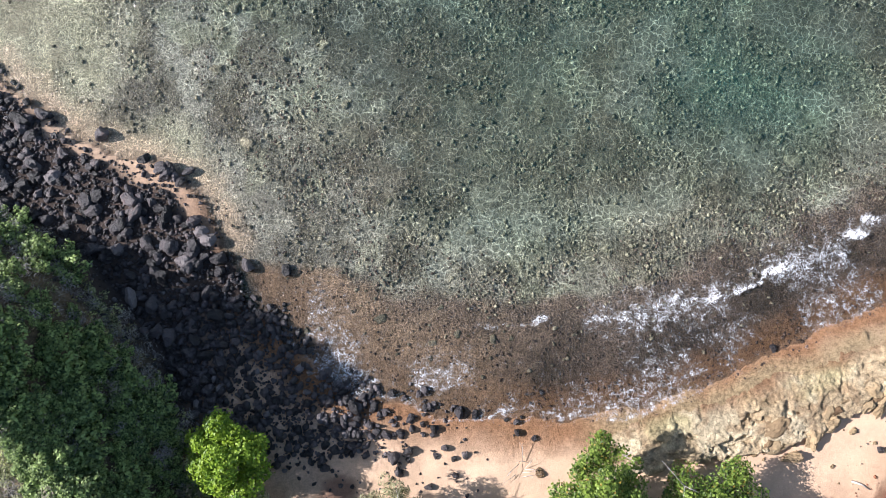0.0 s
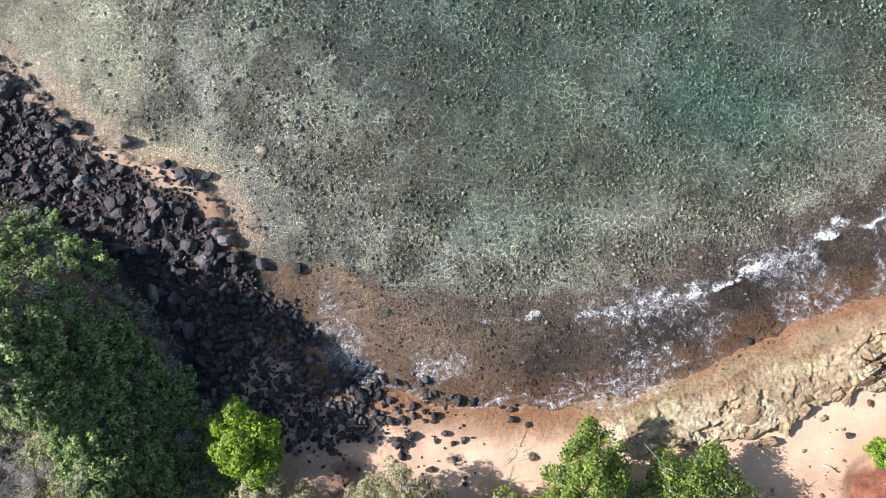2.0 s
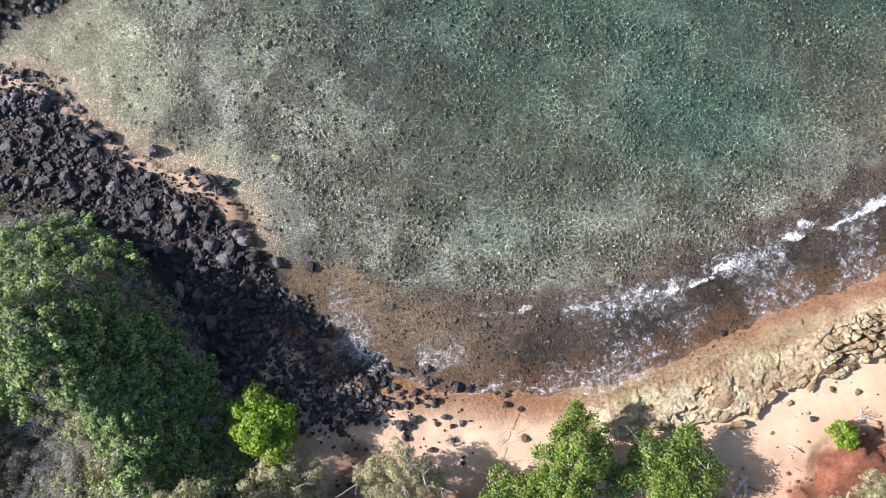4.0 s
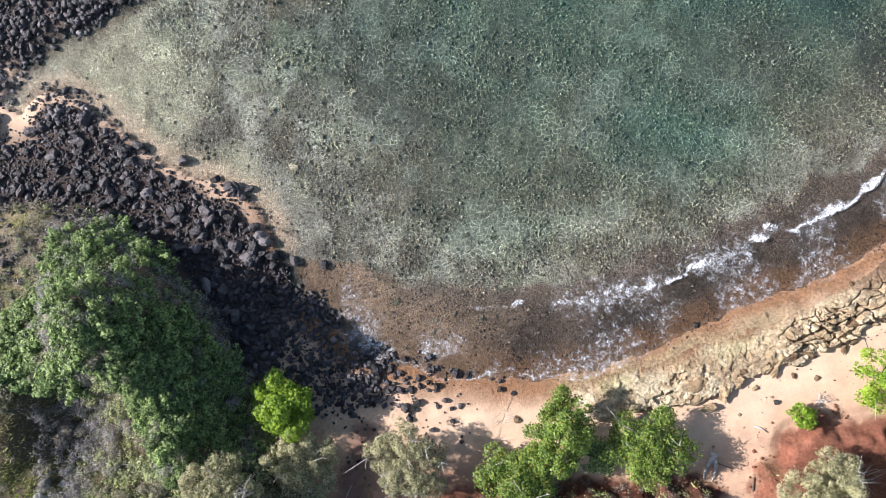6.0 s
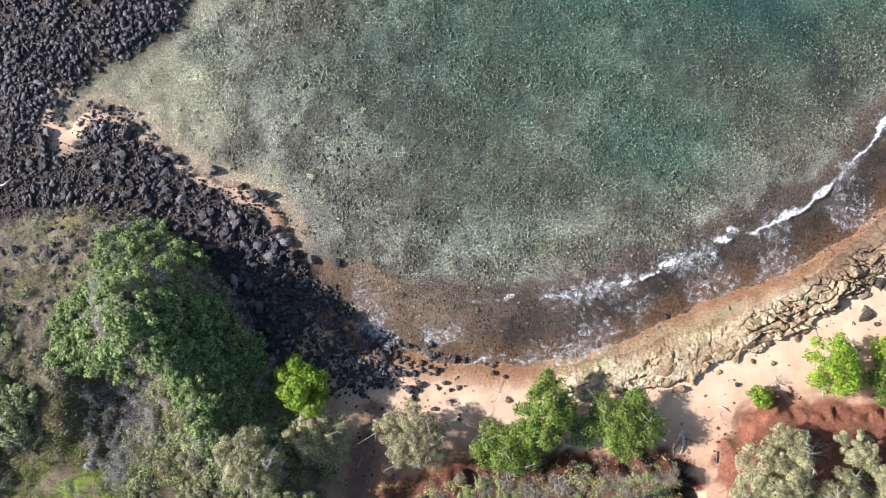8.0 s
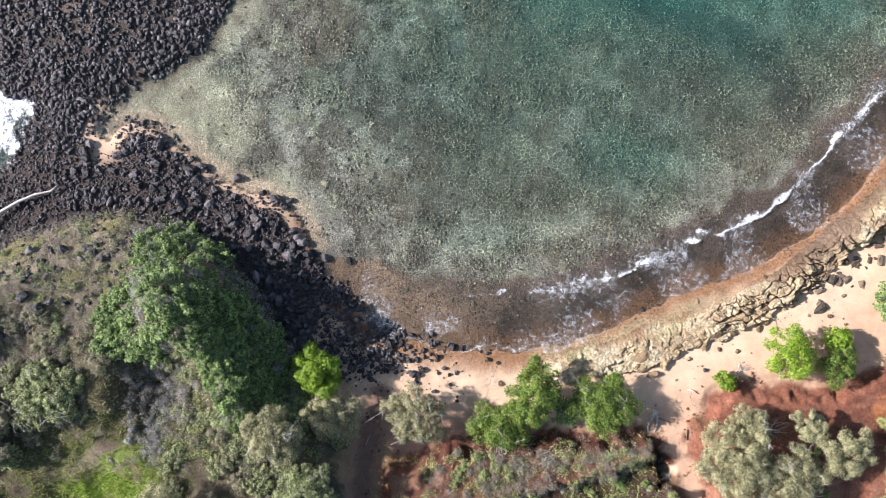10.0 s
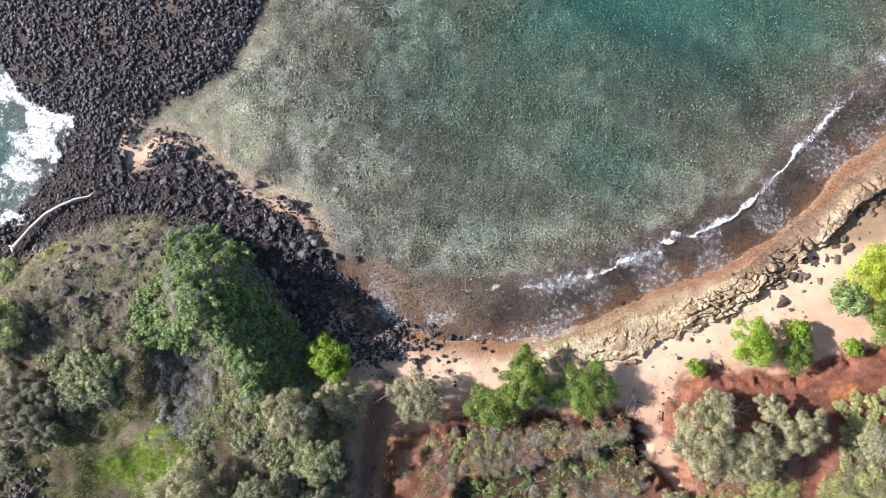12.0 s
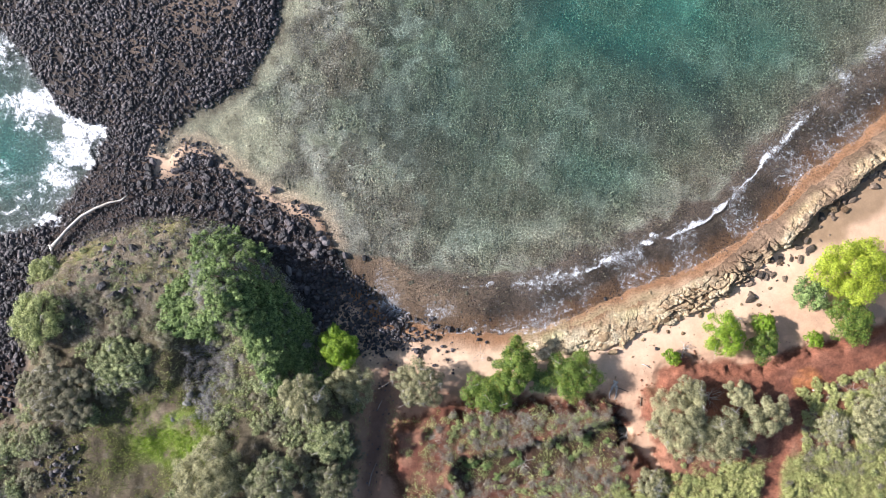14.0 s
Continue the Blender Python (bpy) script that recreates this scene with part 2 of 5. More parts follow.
def heap(name, kinds, x, y, z, size, rng, tilt=0.35):
    """Many stones joined into one mesh."""
    parts = [mesh_arrays(k) for k in kinds]
    all_v, all_f, base = [], [], 0
    pick = rng.integers(0, len(kinds), len(x))
    turn, lean, lean2 = rng.uniform(0, 6.283, len(x)), rng.normal(0, tilt, len(x)), rng.normal(0, tilt, len(x))
    for k, (v, f) in enumerate(parts):
        i = np.where(pick == k)[0]
        if not len(i):
            continue
        c, s = np.cos(turn[i])[:, None], np.sin(turn[i])[:, None]
        vx, vy, vz = v[:, 0][None], v[:, 1][None], v[:, 2][None]
        vz2 = vz + vx * np.sin(lean[i])[:, None] * 0.7 + vy * np.sin(lean2[i])[:, None] * 0.7
        g = size[i][:, None]
        pos = np.stack([(vx * c - vy * s) * g + x[i][:, None], (vx * s + vy * c) * g + y[i][:, None], vz2 * g + z[i][:, None]], -1).reshape(-1, 3)
        all_v.append(pos)
        all_f.append((f[None] + (np.arange(len(i)) * len(v))[:, None, None] + base).reshape(-1, f.shape[1]))
        base += len(pos)
    return sheet(name, np.concatenate(all_v), np.concatenate(all_f))


# ---- materials ----
def material(name):
    m = bpy.data.materials.new(name)
    m.use_nodes = True
    t = m.node_tree
    return m, t, t.nodes, t.links, t.nodes["Principled BSDF"]


def node(t, kind, **given):
    n = t.nodes.new(kind)
    for key, value in given.items():
        if key in n.inputs:
            if isinstance(value, bpy.types.NodeSocket):
                t.links.new(value, n.inputs[key])
            else:
                n.inputs[key].default_value = value
    return n


def noise_tex(t, coords, scale, detail=4.0, rough=0.6):
    n = node(t, "ShaderNodeTexNoise", Scale=scale, Detail=detail, Roughness=rough)
    t.links.new(coords, n.inputs["Vector"])
    return n.outputs["Fac"]


def math_node(t, op, a, b=0.0, c=0.0, clamp=False):
    n = t.nodes.new("ShaderNodeMath")
    n.operation, n.use_clamp = op, clamp
    for s, v in zip(n.inputs, (a, b, c)):
        if isinstance(v, bpy.types.NodeSocket):
            t.links.new(v, s)
        else:
            s.default_value = v
    return n.outputs[0]


def mix_colour(t, fac, a, b, blend="MIX"):
    n = t.nodes.new("ShaderNodeMix")
    n.data_type, n.blend_type = "RGBA", blend
    for s, v in ((n.inputs[0], fac), (n.inputs[6], a), (n.inputs[7], b)):
        if isinstance(v, bpy.types.NodeSocket):
            t.links.new(v, s)
        else:
            s.default_value = v if not isinstance(v, tuple) else (*v[:3], 1)
    return n.outputs[2]


def remap(t, v, a, b, c=0.0, d=1.0):
    n = node(t, "ShaderNodeMapRange", Value=v)
    n.interpolation_type = "SMOOTHSTEP"
    for key, val in (("From Min", a), ("From Max", b), ("To Min", c), ("To Max", d)):
        n.inputs[key].default_value = val
    return n.outputs[0]


def bump(t, v, strength, distance, bsdf):
    n = node(t, "ShaderNodeBump", Strength=strength, Distance=distance, Height=v)
    t.links.new(n.outputs[0], bsdf.inputs["Normal"])


def ground_material():
    m, t, n, l, b = material("ground")
    here = n.new("ShaderNodeTexCoord").outputs["Object"]
    tint = n.new("ShaderNodeVertexColor")
    tint.layer_name = "tint"
    rough = n.new("ShaderNodeAttribute")
    rough.attribute_name = "rough"
    fine, coarse, grain = noise_tex(t, here, 3.2, 9, 0.8), noise_tex(t, here, 0.45, 5), noise_tex(t, here, 11, 5, 0.75)
    spread = math_node(t, "MULTIPLY", math_node(t, "SUBTRACT", math_node(t, "ADD", fine, math_node(t, "MULTIPLY", grain, 0.5)), 0.75), rough.outputs["Fac"])
    value = math_node(t, "ADD", 1.0, math_node(t, "MULTIPLY", spread, 4.0))
    value = math_node(t, "MULTIPLY", value, remap(t, coarse, 0.3, 0.7, 0.88, 1.12))
    # loose stones of the sea bed, with dark gaps between them
    loose = n.new("ShaderNodeAttribute")
    loose.attribute_name = "rubble"
    warp = node(t, "ShaderNodeTexNoise", Scale=2.4, Detail=4.0)
    l.new(here, warp.inputs["Vector"])
    moved = n.new("ShaderNodeVectorMath")
    moved.operation = "MULTIPLY_ADD"
    l.new(warp.outputs["Color"], moved.inputs[0])
    moved.inputs[1].default_value = (0.5, 0.5, 0.0)
    l.new(here, moved.inputs[2])
    stones = []
    for scale in (2.7, 6.4):
        v = node(t, "ShaderNodeTexVoronoi", Scale=scale)
        v.voronoi_dimensions = "2D"
        l.new(moved.outputs[0], v.inputs["Vector"])
        apart = n.new("ShaderNodeSeparateColor")
        l.new(v.outputs["Color"], apart.inputs[0])
        stones.append(math_node(t, "MULTIPLY", remap(t, v.outputs["Distance"], 0.3, 0.65, 1.1, 0.6), remap(t, apart.outputs[0], 0.0, 1.0, 0.85, 1.2)))
    stones = math_node(t, "MULTIPLY", stones[0], stones[1])
    rubbly = math_node(t, "ADD", 1.0, math_node(t, "MULTIPLY", math_node(t, "MULTIPLY", loose.outputs["Fac"], 0.8), math_node(t, "SUBTRACT", math_node(t, "MULTIPLY", stones, 1.15), 1.0)))
    value = math_node(t, "MULTIPLY", value, rubbly)
    value = math_node(t, "MAXIMUM", value, 0.15)
    grey = n.new("ShaderNodeCombineColor")
    for s in grey.inputs:
        l.new(value, s)
    l.new(mix_colour(t, 1.0, tint.outputs["Color"], grey.outputs[0], "MULTIPLY"), b.inputs["Base Color"])
    b.inputs["Roughness"].default_value = 0.9
    b.inputs["Specular IOR Level"].default_value = 0.2
    relief = math_node(t, "MULTIPLY", math_node(t, "ADD", fine, math_node(t, "MULTIPLY", grain, 0.3)), rough.outputs["Fac"])
    bump(t, math_node(t, "ADD", relief, math_node(t, "MULTIPLY", math_node(t, "MULTIPLY", stones, loose.outputs["Fac"]), 0.3)), 0.9, 0.35, b)
    return m


def stone_material(name, dark, light, scale=3.0, rough=0.75, spec=0.35, rust=None, pale=None):
    m, t, n, l, b = material(name)
    here = n.new("ShaderNodeTexCoord").outputs["Object"]
    own = n.new("ShaderNodeNewGeometry").outputs["Random Per Island"]
    one = n.new("ShaderNodeObjectInfo").outputs["Random"]
    pick = math_node(t, "FRACT", math_node(t, "ADD", own, one))
    a, c = noise_tex(t, here, scale, 6, 0.7), noise_tex(t, here, scale * 5, 4, 0.7)
    col = mix_colour(t, remap(t, math_node(t, "ADD", math_node(t, "MULTIPLY", a, 0.6), math_node(t, "MULTIPLY", pick, 0.4)), 0.25, 0.8), dark, light)
    if rust:
        col = mix_colour(t, remap(t, math_node(t, "MULTIPLY", pick, a), 0.4, 0.6, 0, 0.8), col, rust)
    if pale:
        col = mix_colour(t, remap(t, pick, 0.86, 1.0, 0, 0.8), col, pale)
    l.new(col, b.inputs["Base Color"])
    b.inputs["Roughness"].default_value, b.inputs["Specular IOR Level"].default_value = rough, spec
    bump(t, math_node(t, "ADD", a, math_node(t, "MULTIPLY", c, 0.5)), 0.9, 0.2, b)
    return m


def leaf_material(name, dark, light, thin=0.3, rough=0.5, dry=None, brown=None):
    m, t, n, l, b = material(name)
    own = n.new("ShaderNodeNewGeometry").outputs["Random Per Island"]
    one = n.new("ShaderNodeObjectInfo").outputs["Random"]
    here = n.new("ShaderNodeTexCoord").outputs["Object"]
    fac = math_node(t, "ADD", math_node(t, "MULTIPLY", own, 0.55), math_node(t, "MULTIPLY", noise_tex(t, here, 0.9, 4), 0.9))
    col = mix_colour(t, remap(t, fac, 0.35, 1.05), dark, light)
    col = mix_colour(t, math_node(t, "MULTIPLY", one, 0.25), col, tuple(0.7 * v for v in dark))
    if brown:
        col = mix_colour(t, remap(t, math_node(t, "ADD", one, noise_tex(t, here, 0.7, 3)), 0.85, 1.25, 0, 0.8), col, brown)
    if dry:
        col = mix_colour(t, remap(t, own, 0.965, 0.97), col, dry)
    l.new(col, b.inputs["Base Color"])
    b.inputs["Roughness"].default_value, b.inputs["Specular IOR Level"].default_value = rough, 0.35
    tr = node(t, "ShaderNodeBsdfTranslucent", Color=col)
    mix = node(t, "ShaderNodeMixShader", Fac=thin)
    l.new(b.outputs[0], mix.inputs[1])
    l.new(tr.outputs[0], mix.inputs[2])
    l.new(mix.outputs[0], n["Material Output"].inputs[0])
    return m


def wood_material(name, dark, light, rough=0.85):
    m, t, n, l, b = material(name)
    here = n.new("ShaderNodeTexCoord").outputs["Object"]
    a, c = noise_tex(t, here, 2.5, 6), noise_tex(t, here, 18, 4)
    l.new(mix_colour(t, remap(t, math_node(t, "ADD", math_node(t, "MULTIPLY", a, 0.7), math_node(t, "MULTIPLY", c, 0.3)), 0.3, 0.7), dark, light), b.inputs["Base Color"])
    b.inputs["Roughness"].default_value = rough
    bump(t, c, 0.5, 0.03, b)
    return m


def water_material():
    m, t, n, l, b = material("sea_water")
    here = n.new("ShaderNodeTexCoord").outputs["Object"]
    depth = n.new("ShaderNodeAttribute")
    depth.attribute_name = "depth"
    d = depth.outputs["Fac"]
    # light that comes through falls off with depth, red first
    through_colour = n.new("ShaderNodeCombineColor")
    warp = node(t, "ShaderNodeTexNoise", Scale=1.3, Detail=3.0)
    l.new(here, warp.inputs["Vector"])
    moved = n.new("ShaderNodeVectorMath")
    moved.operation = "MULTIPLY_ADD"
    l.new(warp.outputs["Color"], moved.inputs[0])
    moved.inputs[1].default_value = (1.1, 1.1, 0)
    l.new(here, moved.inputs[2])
    # sunlight focused by ripples: a bright net painted into the transparency colour
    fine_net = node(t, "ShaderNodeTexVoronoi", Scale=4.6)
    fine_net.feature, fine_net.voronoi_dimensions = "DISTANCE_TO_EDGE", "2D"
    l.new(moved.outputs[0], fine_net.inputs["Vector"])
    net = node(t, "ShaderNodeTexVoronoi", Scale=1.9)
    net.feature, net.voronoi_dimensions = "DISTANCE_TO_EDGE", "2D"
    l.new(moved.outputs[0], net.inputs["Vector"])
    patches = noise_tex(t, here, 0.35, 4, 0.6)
    painted_caustics = math_node(t, "MULTIPLY", remap(t, net.outputs["Distance"], 0.0, 0.095, 1.0, 0.0), remap(t, patches, 0.32, 0.68, 0.35, 1.0))
    painted_caustics = math_node(t, "MULTIPLY", painted_caustics, remap(t, d, 0.2, 0.55))
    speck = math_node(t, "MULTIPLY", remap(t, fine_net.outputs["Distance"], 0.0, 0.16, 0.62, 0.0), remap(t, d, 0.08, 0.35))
    painted_caustics = math_node(t, "MAXIMUM", painted_caustics, math_node(t, "MULTIPLY", speck, remap(t, d, 0.3, 0.8, 1.0, 0.35)))
    focus = math_node(t, "ADD", 0.68, math_node(t, "MULTIPLY", painted_caustics, 1.75))
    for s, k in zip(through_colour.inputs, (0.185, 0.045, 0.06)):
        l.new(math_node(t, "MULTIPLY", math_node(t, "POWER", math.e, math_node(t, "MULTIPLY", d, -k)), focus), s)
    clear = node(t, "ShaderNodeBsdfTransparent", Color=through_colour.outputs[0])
    body = node(t, "ShaderNodeBsdfDiffuse", Color=(0.04, 0.25, 0.21, 1))
    murk = node(t, "ShaderNodeMixShader", Fac=remap(t, d, 0.5, 4.5, 0.01, 0.34))
    l.new(clear.outputs[0], murk.inputs[1])
    l.new(body.outputs[0], murk.inputs[2])
    gloss = node(t, "ShaderNodeBsdfGlossy", Roughness=0.08)
    ripple = math_node(t, "ADD", noise_tex(t, here, 1.7, 4), math_node(t, "MULTIPLY", noise_tex(t, here, 6, 3), 0.35))
    bp = node(t, "ShaderNodeBump", Strength=0.8, Distance=0.22, Height=ripple)
    l.new(bp.outputs[0], gloss.inputs["Normal"])
    facing = n.new("ShaderNodeLayerWeight")
    facing.inputs["Blend"].default_value = 0.5
    mix = node(t, "ShaderNodeMixShader", Fac=math_node(t, "ADD", 0.02, math_node(t, "MULTIPLY", math_node(t, "POWER", facing.outputs["Facing"], 5.0), 0.9)))
    l.new(murk.outputs[0], mix.inputs[1])
    l.new(gloss.outputs[0], mix.inputs[2])
    l.new(mix.outputs[0], n["Material Output"].inputs[0])
    return m


def foam_material(name, scale, threads, clumping):
    m, t, n, l, b = material(name)
    here = n.new("ShaderNodeTexCoord").outputs["Object"]
    amount = n.new("ShaderNodeAttribute")
    amount.attribute_name = "amount"
    a = amount.outputs["Fac"]
    warp = node(t, "ShaderNodeTexNoise", Scale=0.8 * scale, Detail=7.0, Roughness=0.65)
    l.new(here, warp.inputs["Vector"])
    moved = n.new("ShaderNodeVectorMath")
    moved.operation = "MULTIPLY_ADD"
    l.new(warp.outputs["Color"], moved.inputs[0])
    moved.inputs[1].default_value = (2.6 / scale, 2.6 / scale, 0)
    l.new(here, moved.inputs[2])
    lace = node(t, "ShaderNodeTexVoronoi", Scale=2.1 * scale)
    lace.feature, lace.voronoi_dimensions = "DISTANCE_TO_EDGE", "2D"
    l.new(moved.outputs[0], lace.inputs["Vector"])
    small = node(t, "ShaderNodeTexVoronoi", Scale=6.0 * scale)
    small.feature, small.voronoi_dimensions = "DISTANCE_TO_EDGE", "2D"
    l.new(moved.outputs[0], small.inputs["Vector"])
    edge = math_node(t, "MINIMUM", lace.outputs["Distance"], math_node(t, "MULTIPLY", small.outputs["Distance"], 1.4))
    clump = noise_tex(t, here, 1.1 * scale, 8, 0.75)
    level = math_node(t, "SUBTRACT", math_node(t, "ADD", a, math_node(t, "MULTIPLY", math_node(t, "SUBTRACT", clump, 0.5), clumping)), math_node(t, "MULTIPLY", edge, threads))
    cover = remap(t, level, 0.08, 0.55)
    b.inputs["Base Color"].default_value = (0.86, 0.88, 0.9, 1)
    b.inputs["Roughness"].default_value = 0.8
    clear = n.new("ShaderNodeBsdfTransparent")
    mix = node(t, "ShaderNodeMixShader", Fac=math_node(t, "MULTIPLY", cover, 0.95))
    l.new(clear.outputs[0], mix.inputs[1])
    l.new(b.outputs[0], mix.inputs[2])
    l.new(mix.outputs[0], n["Material Output"].inputs[0])
    return m


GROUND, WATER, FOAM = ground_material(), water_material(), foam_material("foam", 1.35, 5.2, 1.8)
CHURN = foam_material("churned_foam", 0.6, 2.4, 2.6)
LAVA = stone_material("lava_rock", (0.005, 0.0045, 0.006), (0.115, 0.10, 0.104), 4.0, 0.46, 0.55, (0.11, 0.055, 0.04), (0.21, 0.19, 0.19))
LIMESTONE = stone_material("limestone", (0.13, 0.08, 0.045), (0.44, 0.325, 0.19), 2.4, 0.9, 0.2)
REEF = stone_material("reef_rock", (0.115, 0.098, 0.068), (0.33, 0.275, 0.19), 2.0, 0.9, 0.2)
LICHEN = stone_material("lichened_rock", (0.06, 0.06, 0.05), (0.42, 0.43, 0.38), 2.6, 0.9, 0.2)
BARK = wood_material("bark", (0.05, 0.04, 0.03), (0.2, 0.16, 0.12))
DEADWOOD = wood_material("bleached_wood", (0.3, 0.26, 0.22), (0.62, 0.58, 0.53))
BROADLEAF = leaf_material("broad_leaves", (0.04, 0.085, 0.012), (0.29, 0.39, 0.075), 0.35, 0.4, (0.35, 0.25, 0.05))
LIMELEAF = leaf_material("lime_leaves", (0.10, 0.20, 0.015), (0.38, 0.52, 0.05), 0.35, 0.45)
GREYLEAF = leaf_material("grey_green_leaves", (0.11, 0.11, 0.055), (0.70, 0.66, 0.38), 0.38, 0.6)
SHRUBLEAF = leaf_material("shrub_leaves", (0.04, 0.075, 0.028), (0.42, 0.55, 0.19), 0.35, 0.55)
DULLLEAF = leaf_material("dull_leaves", (0.035, 0.05, 0.022), (0.53, 0.57, 0.27), 0.28, 0.6, None, (0.25, 0.22, 0.15))
OLIVELEAF = leaf_material("olive_leaves", (0.08, 0.11, 0.04), (0.62, 0.66, 0.27), 0.3, 0.6)
DRYTWIG = leaf_material("dry_twigs", (0.11, 0.095, 0.07), (0.42, 0.37, 0.29), 0.1, 0.9)
GREYTWIG = leaf_material("grey_twigs", (0.12, 0.115, 0.11), (0.46, 0.43, 0.40), 0.1, 0.9)
YELLOWLEAF = leaf_material("yellow_green_leaves", (0.2, 0.28, 0.02), (0.6, 0.66, 0.08), 0.35, 0.45)
GRASS = leaf_material("grass", (0.24, 0.26, 0.08), (0.66, 0.66, 0.28), 0.3, 0.6, (0.5, 0.42, 0.25))

# ---- ground, sea and foam ----
def axis(lo, hi, step, far):
    inner = np.arange(lo, hi + step / 2, step)
    grow = np.cumsum(step * 1.35 ** np.arange(1, 40))
    grow = grow[grow < far]
    return np.concatenate([lo - grow[::-1], inner, hi + grow])


def mixed(col, new_col, mask):
    return col + (np.array(new_col)[None, :] - col) * mask[:, None]


def build_ground():
    xs, ys = axis(-72, 72, 0.3, 900), axis(-42, 42, 0.3, 900)
    gx, gy = (a.ravel() for a in np.meshgrid(xs, ys))
    p = plan(gx, gy)
    z, land, out = p["z"], p["land"], p["out"]
    big, mid_n, fine = fbm(gx, gy, 9, 101), fbm(gx, gy, 3.2, 103), fbm(gx, gy, 1.0, 107)
    col = np.tile(np.array([[0.65, 0.455, 0.31]]), (len(gx), 1))
    rough = np.full(len(gx), 0.13)
    # sea bed: grey-green rubble with weed, paler sand by the spit, brown weed on the shelf
    sea = soft(0.1, -0.5, land)
    bed = np.tile(np.array([[0.25, 0.222, 0.175]]), (len(gx), 1))
    bed = mixed(bed, (0.12, 0.098, 0.072), soft(0.42, 0.6, mid_n) * 0.65)
    bed = mixed(bed, (0.085, 0.067, 0.045), soft(0.52, 0.62, fbm(gx, gy, 1.7, 123)) * 0.7 * soft(2, 6, out))
    bed = mixed(bed, (0.31, 0.29, 0.195), soft(0.55, 0.66, fbm(gx, gy, 2.3, 125)) * 0.45)
    bed = mixed(bed, (0.27, 0.265, 0.20), soft(0.55, 0.7, big) * 0.35)
    bed = mixed(bed, (0.14, 0.10, 0.07), soft(0.44, 0.58, fbm(gx, gy, 7, 109)) * 0.75 * soft(6, 14, out))
    bed = mixed(bed, (0.15, 0.12, 0.082), 0.45 * soft(-8, 12, gx) * soft(7, 12, out))
    # dark reef patches in the deeper water
    arc = line_distance(gx, gy, [(14.0, 38.0), (23.0, 32.0), (28.0, 30.0), (37.0, 26.0), (42.0, 21.0), (43.0, 16.5)])[0]
    bed = mixed(bed, (0.065, 0.052, 0.042), soft(3.4, 0.8, arc + (mid_n - 0.5) * 5) * 0.8)
    bed = mixed(bed, (0.085, 0.07, 0.055), soft(8.5, 3.0, np.hypot(gx - 28.5, gy - 21.0) + (mid_n - 0.5) * 8) * 0.55)
    bed = mixed(bed, (0.09, 0.08, 0.062), soft(9.5, 3.0, np.hypot((gx + 3.0) * 0.6, gy - 19.0) + (mid_n - 0.5) * 9) * 0.5)
    bed = mixed(bed, (0.37, 0.345, 0.26), soft(3.6, 1.0, np.hypot((gx - 6) * 0.22, gy - 2.0) + (mid_n - 0.5) * 4) * 0.35)
    pale = np.maximum(soft(10.5, 4.5, np.hypot(gx + 31.5, (gy - 16.0) * 1.1) + (mid_n - 0.5) * 6), soft(4.6, 1.4, out + (mid_n - 0.5) * 4) * soft(-15, -20, gx))
    bed = mixed(bed, (0.37, 0.33, 0.22), pale * 0.85)
    rim = soft(3.5, 0.3, out + (fine - 0.5) * 2)
    bed = mixed(bed, (0.62, 0.44, 0.30), rim * soft(-10, -16, gx) * p["sandy_rim"] * 0.9)
    bed = mixed(bed, (0.15, 0.11, 0.075), soft(2.6, 0.6, out + (fine - 0.5) * 3) * soft(-16, -22, gx) * (1 - p["sandy_rim"]) * 0.9)
    brown = soft(0.15, 0.8, p["shelf"])
    bed = mixed(bed, (0.135, 0.094, 0.07), brown)
    bed = mixed(bed, (0.085, 0.06, 0.044), brown * soft(0.42, 0.62, mid_n) * soft(-4, 14, gx) * 0.9)
    bed = mixed(bed, (0.30, 0.21, 0.14), brown * soft(0.55, 0.7, fine) * 0.5 * soft(12, -2, gx))
    bed = mixed(bed, (0.29, 0.155, 0.08), brown * soft(3.6, 0.6, out + (mid_n - 0.5) * 2))
    bed = mixed(bed, (0.36, 0.235, 0.15), brown * soft(9, -3, gx + (mid_n - 0.5) * 8) * soft(8.5, 4.5, out) * 0.8)
    bed = mixed(bed, (0.10, 0.10, 0.09), p["west"] * soft(0, 1, out))
    col = col + (bed - col) * sea[:, None]
    rough = rough + sea * 0.6
    rubble = sea * (0.25 + 0.75 * soft(0.4, 0.6, mid_n)) * (1 - 0.6 * pale) * (1 - 0.6 * p["shelf"])
    wet = soft(3.6, 0.6, land + (mid_n - 0.5) * 2) * (1 - sea) * p["beach"]
    col = mixed(col, (0.27, 0.138, 0.068), wet * 0.95)
    rough = rough + wet * 0.5
    inland = soft(7, 13, land)
    col = mixed(col, (0.50, 0.30, 0.19), inland * 0.6 * (1 - sea))
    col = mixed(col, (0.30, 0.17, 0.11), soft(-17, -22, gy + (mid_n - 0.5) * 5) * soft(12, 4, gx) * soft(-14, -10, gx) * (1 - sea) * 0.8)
    col = mixed(col, (0.42, 0.23, 0.12), np.minimum(1, 1.5 * bump_at(gx, gy, (-62.1, -9.0), 1.6)))
    tide = soft(1.0, 2.4, p["ledge"]) * soft(9.5, 6.5, p["ledge"] + (mid_n - 0.5) * 4) * soft(0.5, 2.0, land) * soft(36, 44, gx) * soft(-1, 2, gy)
    col = mixed(col, (0.27, 0.18, 0.105), tide * 0.9)
    # limestone
    col = mixed(col, (0.36, 0.27, 0.155), p["stone"] * 0.9 * soft(38, 30, gx))
    rough = rough + p["stone"] * 0.35
